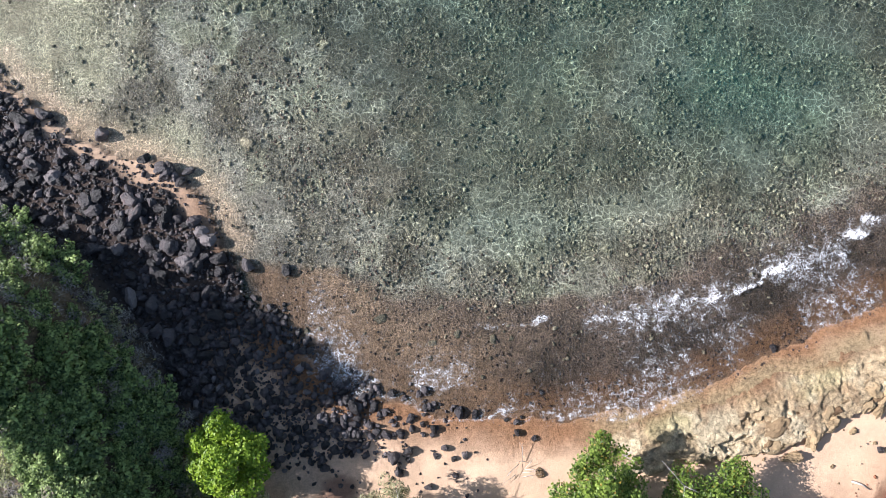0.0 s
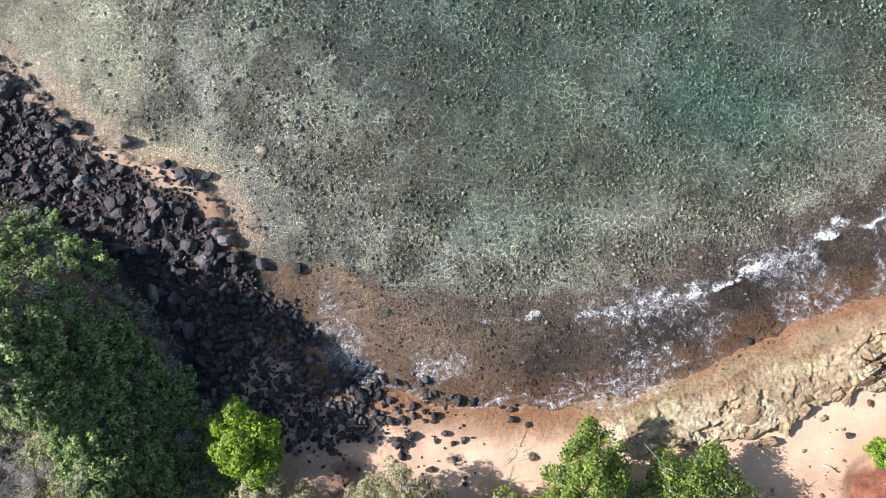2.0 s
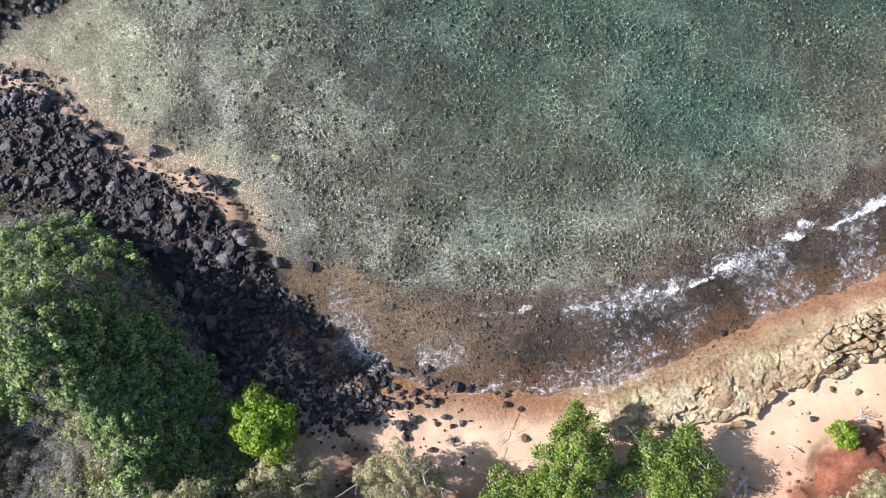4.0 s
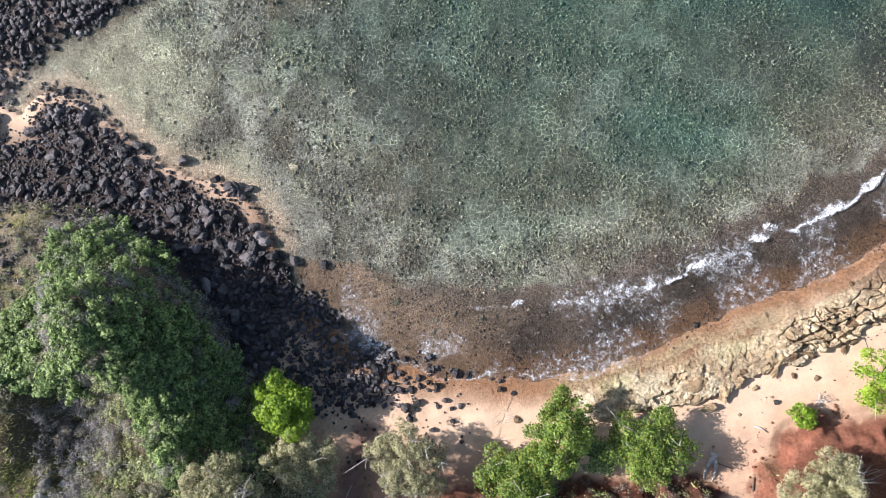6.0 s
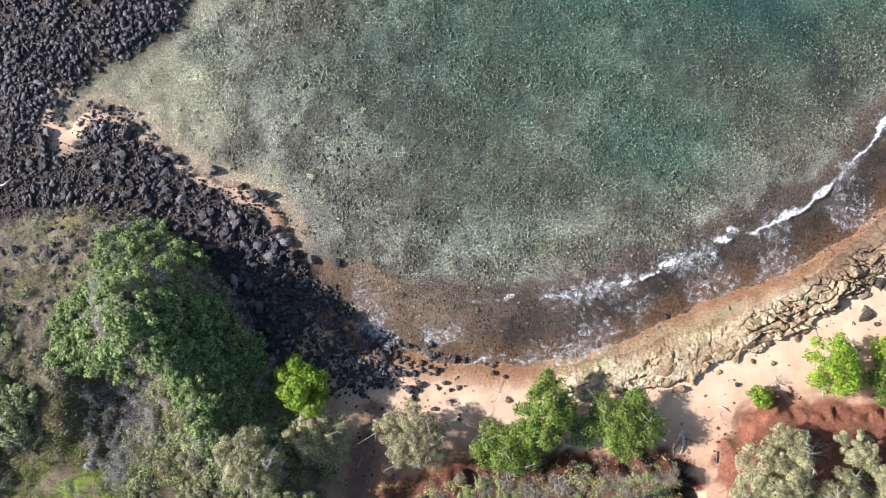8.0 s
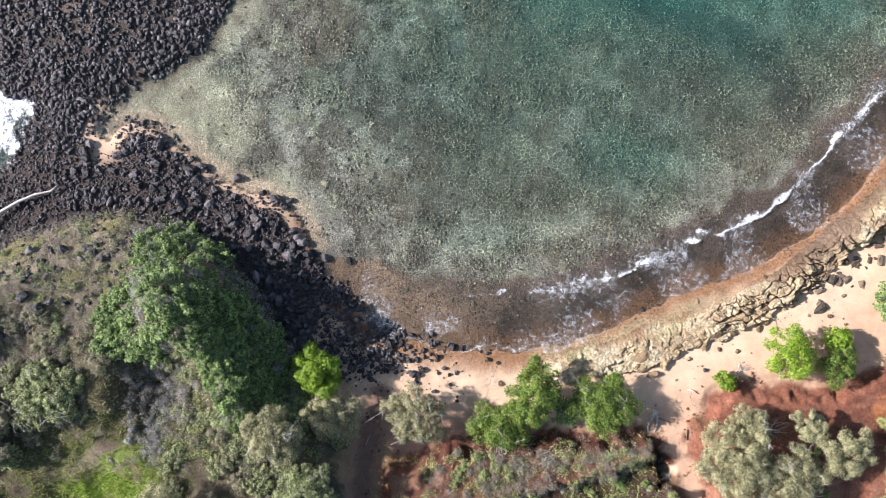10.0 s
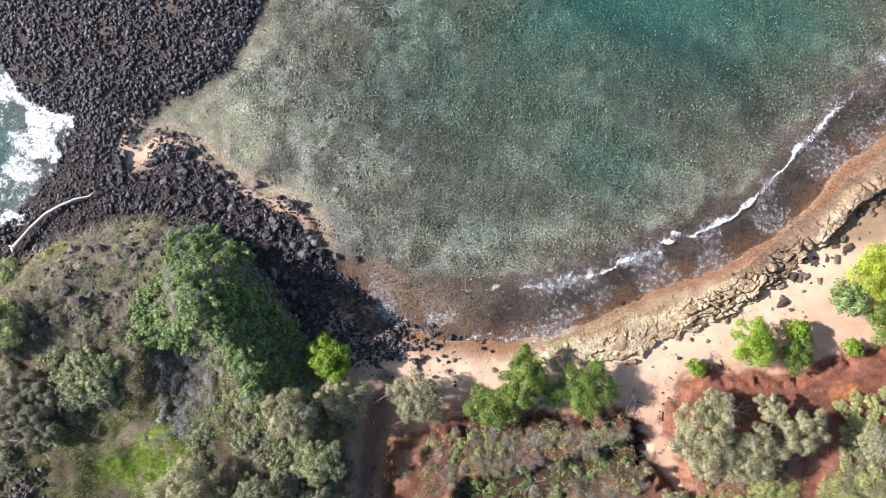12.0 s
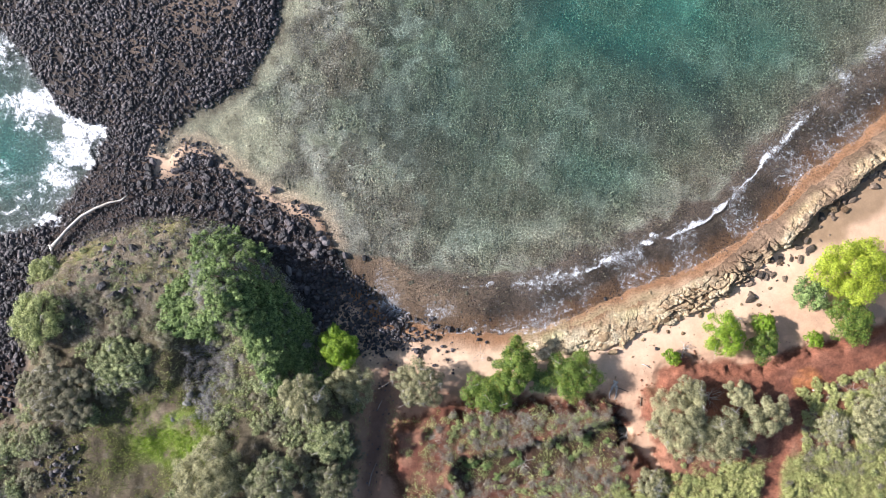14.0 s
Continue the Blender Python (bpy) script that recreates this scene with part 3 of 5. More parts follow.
    # lava
    sandy = soft(-19, -15, gx + (mid_n - 0.5) * 6) * soft(-3, -7, gy)
    col = mixed(col, (0.035, 0.028, 0.027), p["lava"] * (0.95 - 0.9 * sandy) * soft(-1.2, -0.2, land))
    col = mixed(col, (0.085, 0.068, 0.056), p["lava"] * soft(13, 17, gy) * soft(-0.6, 0.6, land))
    col = mixed(col, (0.17, 0.125, 0.095), p["lava"] * soft(0.52, 0.6, big) * soft(14, 20, gy) * 0.8)
    rough = rough + p["lava"] * 0.3
    col = mixed(col, (0.03, 0.025, 0.024), p["stony"] * 0.95 * (1 - 0.9 * sandy))
    # hill: dry grass, bare earth, green turf in the hollow
    hill = soft(0.6, 2.0, p["hill"] + (fine - 0.5) * 2)
    turf = np.tile(np.array([[0.25, 0.20, 0.135]]), (len(gx), 1))
    turf = mixed(turf, (0.19, 0.17, 0.075), soft(0.42, 0.6, mid_n) * 0.9)
    turf = mixed(turf, (0.30, 0.23, 0.17), soft(0.55, 0.68, fine) * 0.7)
    turf = mixed(turf, (0.11, 0.07, 0.055), soft(0.52, 0.66, big) * 0.6)
    turf = mixed(turf, (0.20, 0.27, 0.05), np.minimum(1, 1.4 * bump_at(gx, (gy + 27.0) * 1.5 - 27.0, (-37.5, -27.0), 8.5)) * soft(0.35, 0.55, mid_n))
    # shaded gaps between the shrubs, painted as a darker ground colour below them
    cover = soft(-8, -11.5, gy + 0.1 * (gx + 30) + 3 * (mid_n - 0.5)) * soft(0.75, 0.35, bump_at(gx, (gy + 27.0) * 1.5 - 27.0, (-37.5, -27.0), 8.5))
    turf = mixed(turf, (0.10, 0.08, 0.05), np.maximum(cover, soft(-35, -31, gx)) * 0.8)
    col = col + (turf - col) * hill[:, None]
    rough = rough + hill * 0.55
    # red earth
    red = np.clip(soft(-1.9, -0.7, p["mid"]) + soft(-1.2, 0.2, p["east"]), 0, 1)
    earth = np.tile(np.array([[0.25, 0.104, 0.062]]), (len(gx), 1))
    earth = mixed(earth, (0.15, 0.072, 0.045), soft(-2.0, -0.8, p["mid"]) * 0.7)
    earth = mixed(earth, (0.16, 0.06, 0.04), soft(0.45, 0.65, mid_n) * 0.8)
    earth = mixed(earth, (0.34, 0.18, 0.115), soft(0.5, 0.66, fbm(gx, gy, 2.4, 113)) * 0.5)
    earth = mixed(earth, (0.14, 0.12, 0.06), soft(0.5, 0.66, fbm(gx, gy, 4, 117)) * 0.35)
    # shade under the bank's north edge and its trees, painted as darker red
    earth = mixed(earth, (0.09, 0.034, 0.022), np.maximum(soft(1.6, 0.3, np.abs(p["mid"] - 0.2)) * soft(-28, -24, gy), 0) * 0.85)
    grassy = soft(-31, -34, gy + (mid_n - 0.5) * 5 - 0.2 * (gx - 40)) * soft(12, 20, gx)
    earth = mixed(earth, (0.22, 0.22, 0.085), grassy * 0.9)
    # ditch: dark soil, with the deep shade of the cut painted in
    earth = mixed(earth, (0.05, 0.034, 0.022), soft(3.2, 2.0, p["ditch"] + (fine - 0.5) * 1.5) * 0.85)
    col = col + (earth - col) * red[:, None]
    road = soft(1.9, 0.9, p["road"] + (fine - 0.5) * 0.8)
    col = mixed(col, (0.25, 0.10, 0.06), road * red)
    turn = np.hypot(gx - 57.5, gy + 13.0)
    ruts = (0.5 + 0.5 * np.sin(turn * 9.0)) * bump_at(gx, gy, (53.3, -20.4), 3.2)
    col = mixed(col, (0.10, 0.038, 0.026), np.clip(ruts * 1.3, 0, 0.8) * red)
    col = mixed(col, (0.46, 0.18, 0.075), soft(0.42, 0.6, bump_at(gx, gy, (52.8, -18.8), 2.4) + (mid_n - 0.5) * 0.6) * red)
    col = mixed(col, (0.085, 0.034, 0.024), soft(0.5, 0.62, fbm(gx, gy * 2.2, 1.4, 119)) * 0.5 * red * road)
    col = mixed(col, (0.30, 0.135, 0.085), soft(0.55, 0.65, fbm(gx, gy * 2.0, 2.2, 121)) * 0.5 * red * road)
    # reddish gully path, its colour darkened to include the hill trees' shadow
    col = mixed(col, (0.20, 0.118, 0.085), soft(1.6, 0.5, p["gully"] + (fine - 0.5) * 1.6) * soft(-42, -30, gy) * 0.85 * soft(0.3, -1, p["hill"]))
    rough = rough + red * 0.55
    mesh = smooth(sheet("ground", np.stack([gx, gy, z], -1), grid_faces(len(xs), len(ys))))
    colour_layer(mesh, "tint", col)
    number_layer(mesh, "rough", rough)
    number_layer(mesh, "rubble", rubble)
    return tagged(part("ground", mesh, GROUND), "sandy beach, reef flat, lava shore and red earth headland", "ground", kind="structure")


def swell(x, y):
    d, u = line_distance(x, y, BREAKER)
    return 0.03 * (fbm(x, y, 1.5, 201) - 0.5) + 0.05 * (fbm(x, y, 6, 203) - 0.5) + 0.2 * np.exp(-(d / 0.7) ** 2) * soft(0.1, 0.4, u)


def build_water():
    xs, ys = axis(-72, 72, 0.5, 900), axis(-42, 42, 0.5, 900)
    gx, gy = (a.ravel() for a in np.meshgrid(xs, ys))
    p = plan(gx, gy)
    mesh = smooth(sheet("water", np.stack([gx, gy, swell(gx, gy)], -1), grid_faces(len(xs), len(ys))))
    number_layer(mesh, "depth", np.clip(-p["z"], 0, 4))
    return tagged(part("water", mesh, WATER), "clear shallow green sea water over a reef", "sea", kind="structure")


def build_foam(name, x0, x1, y0, y1, step, amount, label, mat=None):
    xs, ys = np.arange(x0, x1, step), np.arange(y0, y1, step)
    gx, gy = (a.ravel() for a in np.meshgrid(xs, ys))
    p = plan(gx, gy)
    a = amount(gx, gy, p)
    z = np.maximum(swell(gx, gy), p["z"]) + 0.03
    f = grid_faces(len(xs), len(ys))
    f = f[(a[f].max(1) > 0.03)]
    used, back = np.unique(f, return_inverse=True)
    mesh = smooth(sheet(name, np.stack([gx, gy, z], -1)[used], back.reshape(f.shape)))
    number_layer(mesh, "amount", a[used])
    return tagged(part(name, mesh, mat or FOAM), label, "foam", kind="stuff")


def surf(x, y, p):
    wx, wy = (fbm(x, y, 2.4, 305) - 0.5) * 2.2, (fbm(x, y, 2.4, 307) - 0.5) * 2.2
    d, u = line_distance(x + wx, y + wy, BREAKER)
    front = inside(x + wx, y + wy, BREAKER + [(69.9, -60), (-12.6, -60)]) > 0
    body = fbm(x, y, 5, 301)
    width = np.where(front, 0.15, 0.16 + 0.8 * soft(0.4, 0.8, body) * soft(0.2, 0.6, u))
    crest = 1.3 * np.exp(-(d / width) ** 2) * soft(0.08, 0.3, u) * (0.12 + 0.95 * soft(0.36, 0.62, fbm(x, y, 3, 309))) * soft(0.97, 0.75, u)
    wake = np.exp(-d / np.where(front, 2.6, 1.5)) * 0.38 * soft(0.1, 0.35, u)
    swash = soft(-7.0, -2.0, p["land"]) * soft(1.0, -0.4, p["land"]) * (0.25 + 0.12 * soft(18, 6, x)) * soft(-16, -8, x)
    edge = 0.5 * np.exp(-((p["land"] + 0.4 + 2.2 * (fbm(x, y, 3, 311) - 0.5)) / 0.22) ** 2) * soft(-15, -10, x) * soft(30, 10, x)
    patch = soft(0.38, 0.6, fbm(x, y, 4, 303))
    lace = np.maximum(np.maximum(wake, swash) * (0.25 + 0.95 * patch), edge)
    return np.clip(np.maximum(crest, lace * (1 + 0.2 * soft(4, 14, x))), 0, 1.4) * soft(1.3, 0.2, p["land"])


def white_water(x, y, p):
    near = soft(9, 0.5, p["out"]) * soft(1.6, -0.3, p["land"])
    streak = fbm(x + 3 * fbm(x, y, 4, 313), y, 3.5, 315)
    return np.clip((near * 0.42 + 0.17) * (0.3 + 1.25 * soft(0.36, 0.66, streak)), 0, 0.72) * soft(1.8, 0, p["land"]) * soft(-44, -48, x + 0.1 * y)


build_ground()
build_water()
build_foam("surf_foam", -26, 72, -16, 36, 0.25, surf, "white lacy surf foam breaking over the brown reef flat")
build_foam("sea_foam", -74, -44, -6, 42, 0.3, white_water, "churning white foam against the black lava shore", CHURN)

# ---- lava stones ----
rng = np.random.default_rng(5)
CHIPS = [stone_mesh("chip", 150 + i, 1, 0.8, 5, 0.09) for i in range(10)]
COBBLES = [stone_mesh("cobble", 100 + i, 2, 0.78, 9, 0.05) for i in range(7)]
BOULDERS = [stone_mesh("boulder", 200 + i, 3, 0.78, 12, 0.07) for i in range(8)]
SLABS = [stone_mesh("slab", 300 + i, 3, 0.42, 12, 0.2) for i in range(6)]


def scatter(n, x0, x1, y0, y1, weight):
    """Random places in a stretch, kept by weight."""
    x, y = rng.uniform(x0, x1, n), rng.uniform(y0, y1, n)
    p = plan(x, y)
    keep = rng.uniform(0, 1, n) < weight(x, y, p)
    return x[keep], y[keep], p["z"][keep]


def cobble_field(name, n, stretch, weight, lo, hi, label, kinds=COBBLES, mat=LAVA, sink=0.12, skew=1.8):
    x, y, z = scatter(n, *stretch, weight)
    size = lo * (hi / lo) ** (rng.uniform(0, 1, len(x)) ** skew)
    mesh = heap(name, kinds, x, y, z - size * sink, size, rng)
    return tagged(part(name, mesh, mat), label, "stones", kind="stuff")


def sand_corner(x, y):
    return soft(-19, -15, x + (fbm(x, y, 3.2, 103) - 0.5) * 6) * soft(-4, -7, y)


cobble_field("lava_cobbles", 76000, (-72, -24, 12, 60), lambda x, y, p: soft(-1.4, -0.2, p["land"]) * p["lava"] * (0.35 + 0.65 * soft(0.62, 0.5, fbm(x, y, 9, 101))) * (0.5 + 0.5 * soft(0.4, 0.55, fbm(x, y, 2.6, 131))),
             0.12, 0.85, "rounded black lava cobbles heaped on the spit", CHIPS, skew=2.2)
cobble_field("lava_cobbles", 7500, (-72, -14, -16, 16), lambda x, y, p: soft(-0.5, 0.4, p["land"]) * (1 - 0.92 * sand_corner(x, y)) * (0.65 + 0.35 * soft(0.4, 0.55, fbm(x, y, 1.8, 133))) * np.maximum(p["lava"], 0.9 * p["stony"] * soft(2.0, 0.8, p["hill"])),
             0.2, 0.85, "black lava stones heaped along the foot of the hill")
cobble_field("lava_cobbles", 30000, (-66, -14, -16, 17), lambda x, y, p: (1 - 0.92 * sand_corner(x, y)) * soft(-0.6, 0.2, p["land"]) * np.maximum(p["lava"], 0.9 * p["stony"] * soft(2.0, 0.8, p["hill"])),
             0.12, 0.42, "small black lava stones filling the shore between boulders", CHIPS)
cobble_field("lava_cobbles", 7500, (-20, 2, -24, -4), lambda x, y, p: soft(-2.0, -0.5, p["land"]) * soft(0.5, -0.5, p["hill"]) * (0.03 + 0.97 * soft(1, -7, x - 0.5 * (y + 12))) * soft(0.32, 0.5, fbm(x, y, 2.0, 191) + 0.2 * soft(-7, -14, x)) * soft(-19, -16, y + 0.2 * x),
             0.16, 0.85, "black lava stones strewn over shaded sand")
cobble_field("lava_cobbles", 2600, (-72, -58, -34, 4), lambda x, y, p: soft(0.6, -0.6, p["hill"]) * soft(-0.5, 0.5, p["land"]),
             0.4, 1.2, "dark lava stones on the western shore")


def lava_boulders():
    made, rnd = [], random.Random(9)
    while len(made) < 300:
        x, y = rnd.uniform(-46, -3), rnd.uniform(-18, 13)
        p = plan(np.array([x]), np.array([y]))
        if rnd.random() > p["lava"][0] * float(p["land"][0] > -0.4) * (0.06 if x > -16 and y < -6 else 1) or p["hill"][0] > 0.3:
            continue
        size = 0.55 + 0.8 * rnd.random() ** 2.5
        ob = part("lava_boulder", BOULDERS[len(made) % 8], LAVA)
        ob.matrix_world = pose(x, y, p["z"][0] - 0.06 * size, rnd.uniform(-14, 14), rnd.uniform(-14, 14), rnd.uniform(0, 360)) @ Matrix.Scale(size, 4)
        made.append(tagged(ob, "large black lava boulder in the stony shore", "boulder", "lava boulders of the shore"))
    # those that stand apart
    apart = [-25.0, 8.5, 1.2, -14.3, -1.1, 1.1, -11.4, -1.5, 1.0, -20.2, 5.7, 1.1, -18.7, 5.8, 0.9, -17.1, 0.8, 1.2, -21.9, 6.7, 1.0, -19.9, 0.4, 1.2,
             -17.8, -1.0, 0.9, -15.4, -3.6, 0.7, -17.8, -6.5, 1.0, 1.1, -11.9, 1.1, 2.3, -12.1, 0.8, -2.4, -12.3, 0.9, -1.8, -10.6, 0.7, -3.8, -10.5, 0.8, -1.0, -11.5, 0.8,
             -2.6, -14.7, 1.1, -0.6, -13.0, 0.8, -4.2, -13.5, 1.0, -6.5, -11.5, 1.3, 24.2, -7.3, 0.75, 7.2, -10.5, 0.5, 31.5, -14.5, 0.7]
    for i in range(0, len(apart), 3):
        x, y, size = apart[i:i + 3]
        ob = part("lava_boulder", BOULDERS[i // 3 % 8], LAVA)
        ob.matrix_world = pose(x, y, height(x, y) - 0.05, 0, 0, i * 47) @ Matrix.Scale(size * (0.8 if y < -7 else 1.0), 4)
        tagged(ob, "single black lava boulder at the water's edge", "boulder", "lava boulders standing apart")


lava_boulders()
NUBS = [stone_mesh("nub", 400 + i, 1, 0.5, 5, 0.15) for i in range(6)]
SHELF = stone_material("shelf_rock", (0.05, 0.033, 0.026), (0.18, 0.12, 0.088), 1.2, 0.85, 0.3)
cobble_field("shelf_nubs", 52000, (-18, 60, -13, 30), lambda x, y, p: np.maximum(p["shelf"], soft(1.8, 0.5, p["land"]) * p["beach"]) * soft(1.0, -0.4, p["land"]) * soft(13, 9, p["out"]) * (0.25 + 0.75 * soft(0.4, 0.6, fbm(x, y, 2.0, 193))) * (0.35 + 0.65 * np.maximum(soft(-2, 10, x), soft(5, 8, p["out"]))),
             0.07, 0.28, "low brown weed-grown nubs of the reef flat", NUBS, SHELF, 0.12)
cobble_field("reef_rubble", 46000, (-40, 66, -10, 42), lambda x, y, p: soft(1.0, 4, p["out"]) * (1 - 0.85 * p["shelf"]) * (0.25 + 0.75 * soft(0.40, 0.64, fbm(x, y, 3.2, 103))) * (1 - p["west"]) * (1 - 0.85 * soft(11, 5, np.hypot(x + 31.5, (y - 16.0) * 1.1))),
             0.09, 0.42, "weed-grown reef stones under the water", CHIPS, REEF, 0.2)


def reef_boulders():
    spots = [-16.7, 13.4, 1.2, -14.4, 7.9, 1.1, -8.7, 15.2, 1.3, -15.5, 17.9, 1.3, 8.0, 5.9, 1.2, 26.2, 6.5, 1.6, -3.9, 3.6, 1.0, -7.2, 10.7, 1.0, 2.1, 1.3, 0.9, -13.0, 17.5, 1.2,
             12.3, 17.0, 1.2, 15.9, 13.9, 1.0, -0.2, -4.3, 0.7, -0.8, -6.9, 0.7, 1.1, -6.2, 0.9, 3.7, -6.7, 0.9, 5.0, -6.6, 0.6, -4.6, -5.1, 1.0, -0.9, -8.0, 0.6, -10.0, -6.0, 0.7]
    kinds = [stone_mesh("reef_boulder", 240 + i, 3, 0.6, 10, 0.12) for i in range(4)]
    for i in range(0, len(spots), 3):
        x, y, size = spots[i:i + 3]
        ob = part("reef_boulder", kinds[i // 3 % 4], REEF)
        ob.matrix_world = pose(x, y, height(x, y) - 0.16 * size, 0, 0, i * 61) @ Matrix.Diagonal((size * 0.85, size * 0.85, size * 0.62, 1))
        tagged(ob, "brown weed-covered boulder on the reef", "boulder", "reef boulders")


reef_boulders()


# ---- limestone ledge ----
def build_ledge():
    """Cracked, tilted beds of limestone along the water's edge."""
    us, vs = np.linspace(0.02, 0.99, 1100), np.linspace(-4.4, 3.4, 120)
    pts = np.array(LEDGE)
    seg = np.concatenate([[0], np.cumsum(np.hypot(*np.diff(pts, axis=0).T))])
    at = us * seg[-1]
    cx, cy = np.interp(at, seg, pts[:, 0]), np.interp(at, seg, pts[:, 1])
    tx, ty = np.gradient(cx), np.gradient(cy)
    k = np.hypot(tx, ty)
    sx, sy = -ty / k, tx / k
    gu, gv = np.meshgrid(at, vs)
    gx, gy = cx[None] + sx[None] * gv, cy[None] + sy[None] * gv
    fx, fy = gx.ravel(), gy.ravel()
    base = heights(fx, fy)
    u, v = gu.ravel(), gv.ravel()
    rag = (fbm(u, v, 3, 401) - 0.5) * 2.6
    edge = v + rag * 0.75 + (fbm(u, v, 0.8, 427) - 0.5) * 0.9
    body = soft(-3.15, -2.95, edge) * soft(2.4, -0.2, v + (fbm(u, v, 4, 403) - 0.5) * 2.6) * soft(0, 9, u + rag * 2)
    wu, wv = (fbm(u, v, 2.6, 405) - 0.5) * 3.0, (fbm(u, v, 2.6, 407) - 0.5) * 3.0
    crack, own = cells(u * 0.55 + wu, v * 1.05 + wv, 1.3, 409)
    crack2, own2 = cells(u * 0.9 + wu * 0.6, v * 1.3 + wv * 0.6, 0.55, 411)
    blocky = soft(21, 27, u + rag) * soft(1.2, -0.8, v + rag * 0.5) * (1 - 0.6 * soft(38, 46, u))
    gap = soft(0.14, 0.03, crack) * (0.15 * soft(0.5, 0.62, fbm(u, v, 2.4, 419)) + 0.85 * blocky) + 0.5 * soft(0.12, 0.02, crack2) * soft(0.45, 0.58, fbm(u, v, 1.8, 425)) * blocky
    # worn beds that crop out in thin lines across the slab
    lean = v * 0.9 - u * 0.42 + (fbm(u, v, 1.4, 449) - 0.5) * 2.2
    strata = np.abs((lean / 0.55) % 1 - 0.5) * 2
    pits = soft(0.56, 0.66, fbm(u, v, 1.0, 451)) * soft(0.8, -0.8, v) * (0.35 + 0.65 * soft(19, 14, u) * soft(7, 11, u))
    ridge = soft(-2.7, -2.35, v + rag * 0.5) * soft(1.2, -1.8, v + rag * 0.5) * soft(28, 44, u) * soft(0.36, 0.44, fbm(u, v * 0.3, 5, 421))
    slab = 0.5 * soft(1.8, -2.6, v) + 0.035 * soft(0.3, 0.8, strata) * soft(0.4, 0.6, fbm(u, v, 2.2, 457)) + 0.10 * soft(0.48, 0.50, fbm(u, v, 3.4, 453)) + 0.06 * soft(0.5, 0.52, fbm(u, v, 1.7, 455)) + 0.04 * soft(0.55, 0.57, fbm(u, v, 0.9, 459))
    lump = slab * (1 - 0.45 * blocky) + blocky * (0.05 + 0.5 * own + 0.2 * own2) + (0.75 + 0.35 * fbm(u, v, 1.6, 461)) * ridge + 0.16 * (fbm(u, v, 0.45, 413, 4) - 0.5) + 0.12 * (fbm(u, v, 0.18, 435, 3) - 0.5)
    lump = lump - gap * (0.2 + 0.55 * blocky) - 0.4 * pits
    z = base - 0.16 + body * (lump + 0.14)
    mesh = sheet("limestone_ledge", np.stack([fx, fy, z], -1), grid_faces(len(us), len(vs)))
    col = np.tile(np.array([[0.45, 0.345, 0.215]]), (len(u), 1))
    col = mixed(col, (0.62, 0.52, 0.35), soft(0.5, 0.66, fbm(u, v, 1.8, 441)) * 0.8)
    col = mixed(col, (0.30, 0.20, 0.115), soft(0.5, 0.66, fbm(u, v, 0.9, 443)) * 0.6)
    col = mixed(col, (0.38, 0.34, 0.17), soft(0.52, 0.68, fbm(u, v, 4, 445)) * soft(-1.5, 0.5, v) * 0.6)
    col = mixed(col, (0.24, 0.13, 0.07), soft(0.0, 1.6, v + rag * 0.6) * 0.9)
    col = mixed(col, (0.15, 0.095, 0.062), soft(28, 38, u) * soft(-1.2, 0.0, v + rag * 0.5) * 0.9)
    col = mixed(col, (0.22, 0.15, 0.10), soft(30, 44, u) * soft(0.40, 0.58, fbm(u, v, 3, 447)) * 0.75)
    colour_layer(mesh, "tint", col)
    number_layer(mesh, "rough", np.full(len(u), 0.8))
    ob = part("limestone_ledge", mesh, GROUND)
    return tagged(ob, "cracked tan limestone ledge between sea and sand", "rock ledge", kind="structure")


build_ledge()


def ledge_rocks():
    rnd, n = random.Random(21), 0
    pts = [Vector(q) for q in LEDGE]
    for i in range(110):
        u = rnd.uniform(2.2, len(pts) - 1.05)
        a, b = pts[int(u)], pts[int(u) + 1]
        c = a.lerp(b, u - int(u))
        d = (b - a).normalized()
        off = rnd.gauss(-2.6, 0.8)
        x, y = c.x - d.y * off, c.y + d.x * off
        size = 0.45 + 1.1 * rnd.random() ** 1.8
        ob = part("limestone_block", SLABS[i % 6], LIMESTONE)
        ob.matrix_world = pose(x, y, height(x, y) + 0.02, rnd.uniform(-16, 16), rnd.uniform(-16, 16), math.degrees(math.atan2(d.y, d.x)) + rnd.gauss(0, 25)) @ Matrix.Diagonal((size * 1.3, size, size * 1.1, 1))
        tagged(ob, "broken tan limestone block below the ledge", "rock", "limestone blocks along the ledge")
    for i in range(260):
        x, y = rnd.triangular(-2, 60, 45), rnd.uniform(-20, 10)
        p = plan(np.array([x]), np.array([y]))
        if not (1.5 < p["land"][0] < 11) or p["east"][0] > -0.5 or p["mid"][0] > -0.5 or p["hill"][0] > -1:
            continue
        size = 0.16 + 0.5 * rnd.random() ** 2.5
        ob = part("beach_stone", SLABS[i % 6], LIMESTONE)
        ob.matrix_world = pose(x, y, p["z"][0] - 0.03, 0, 0, rnd.uniform(0, 360)) @ Matrix.Scale(size, 4)
        tagged(ob, "small loose limestone piece lying on the sand", "stone", "loose stones on the beach")


ledge_rocks()
WETROCK = stone_material("wet_rock", (0.05, 0.038, 0.028), (0.26, 0.185, 0.125), 2.2, 0.5, 0.5)


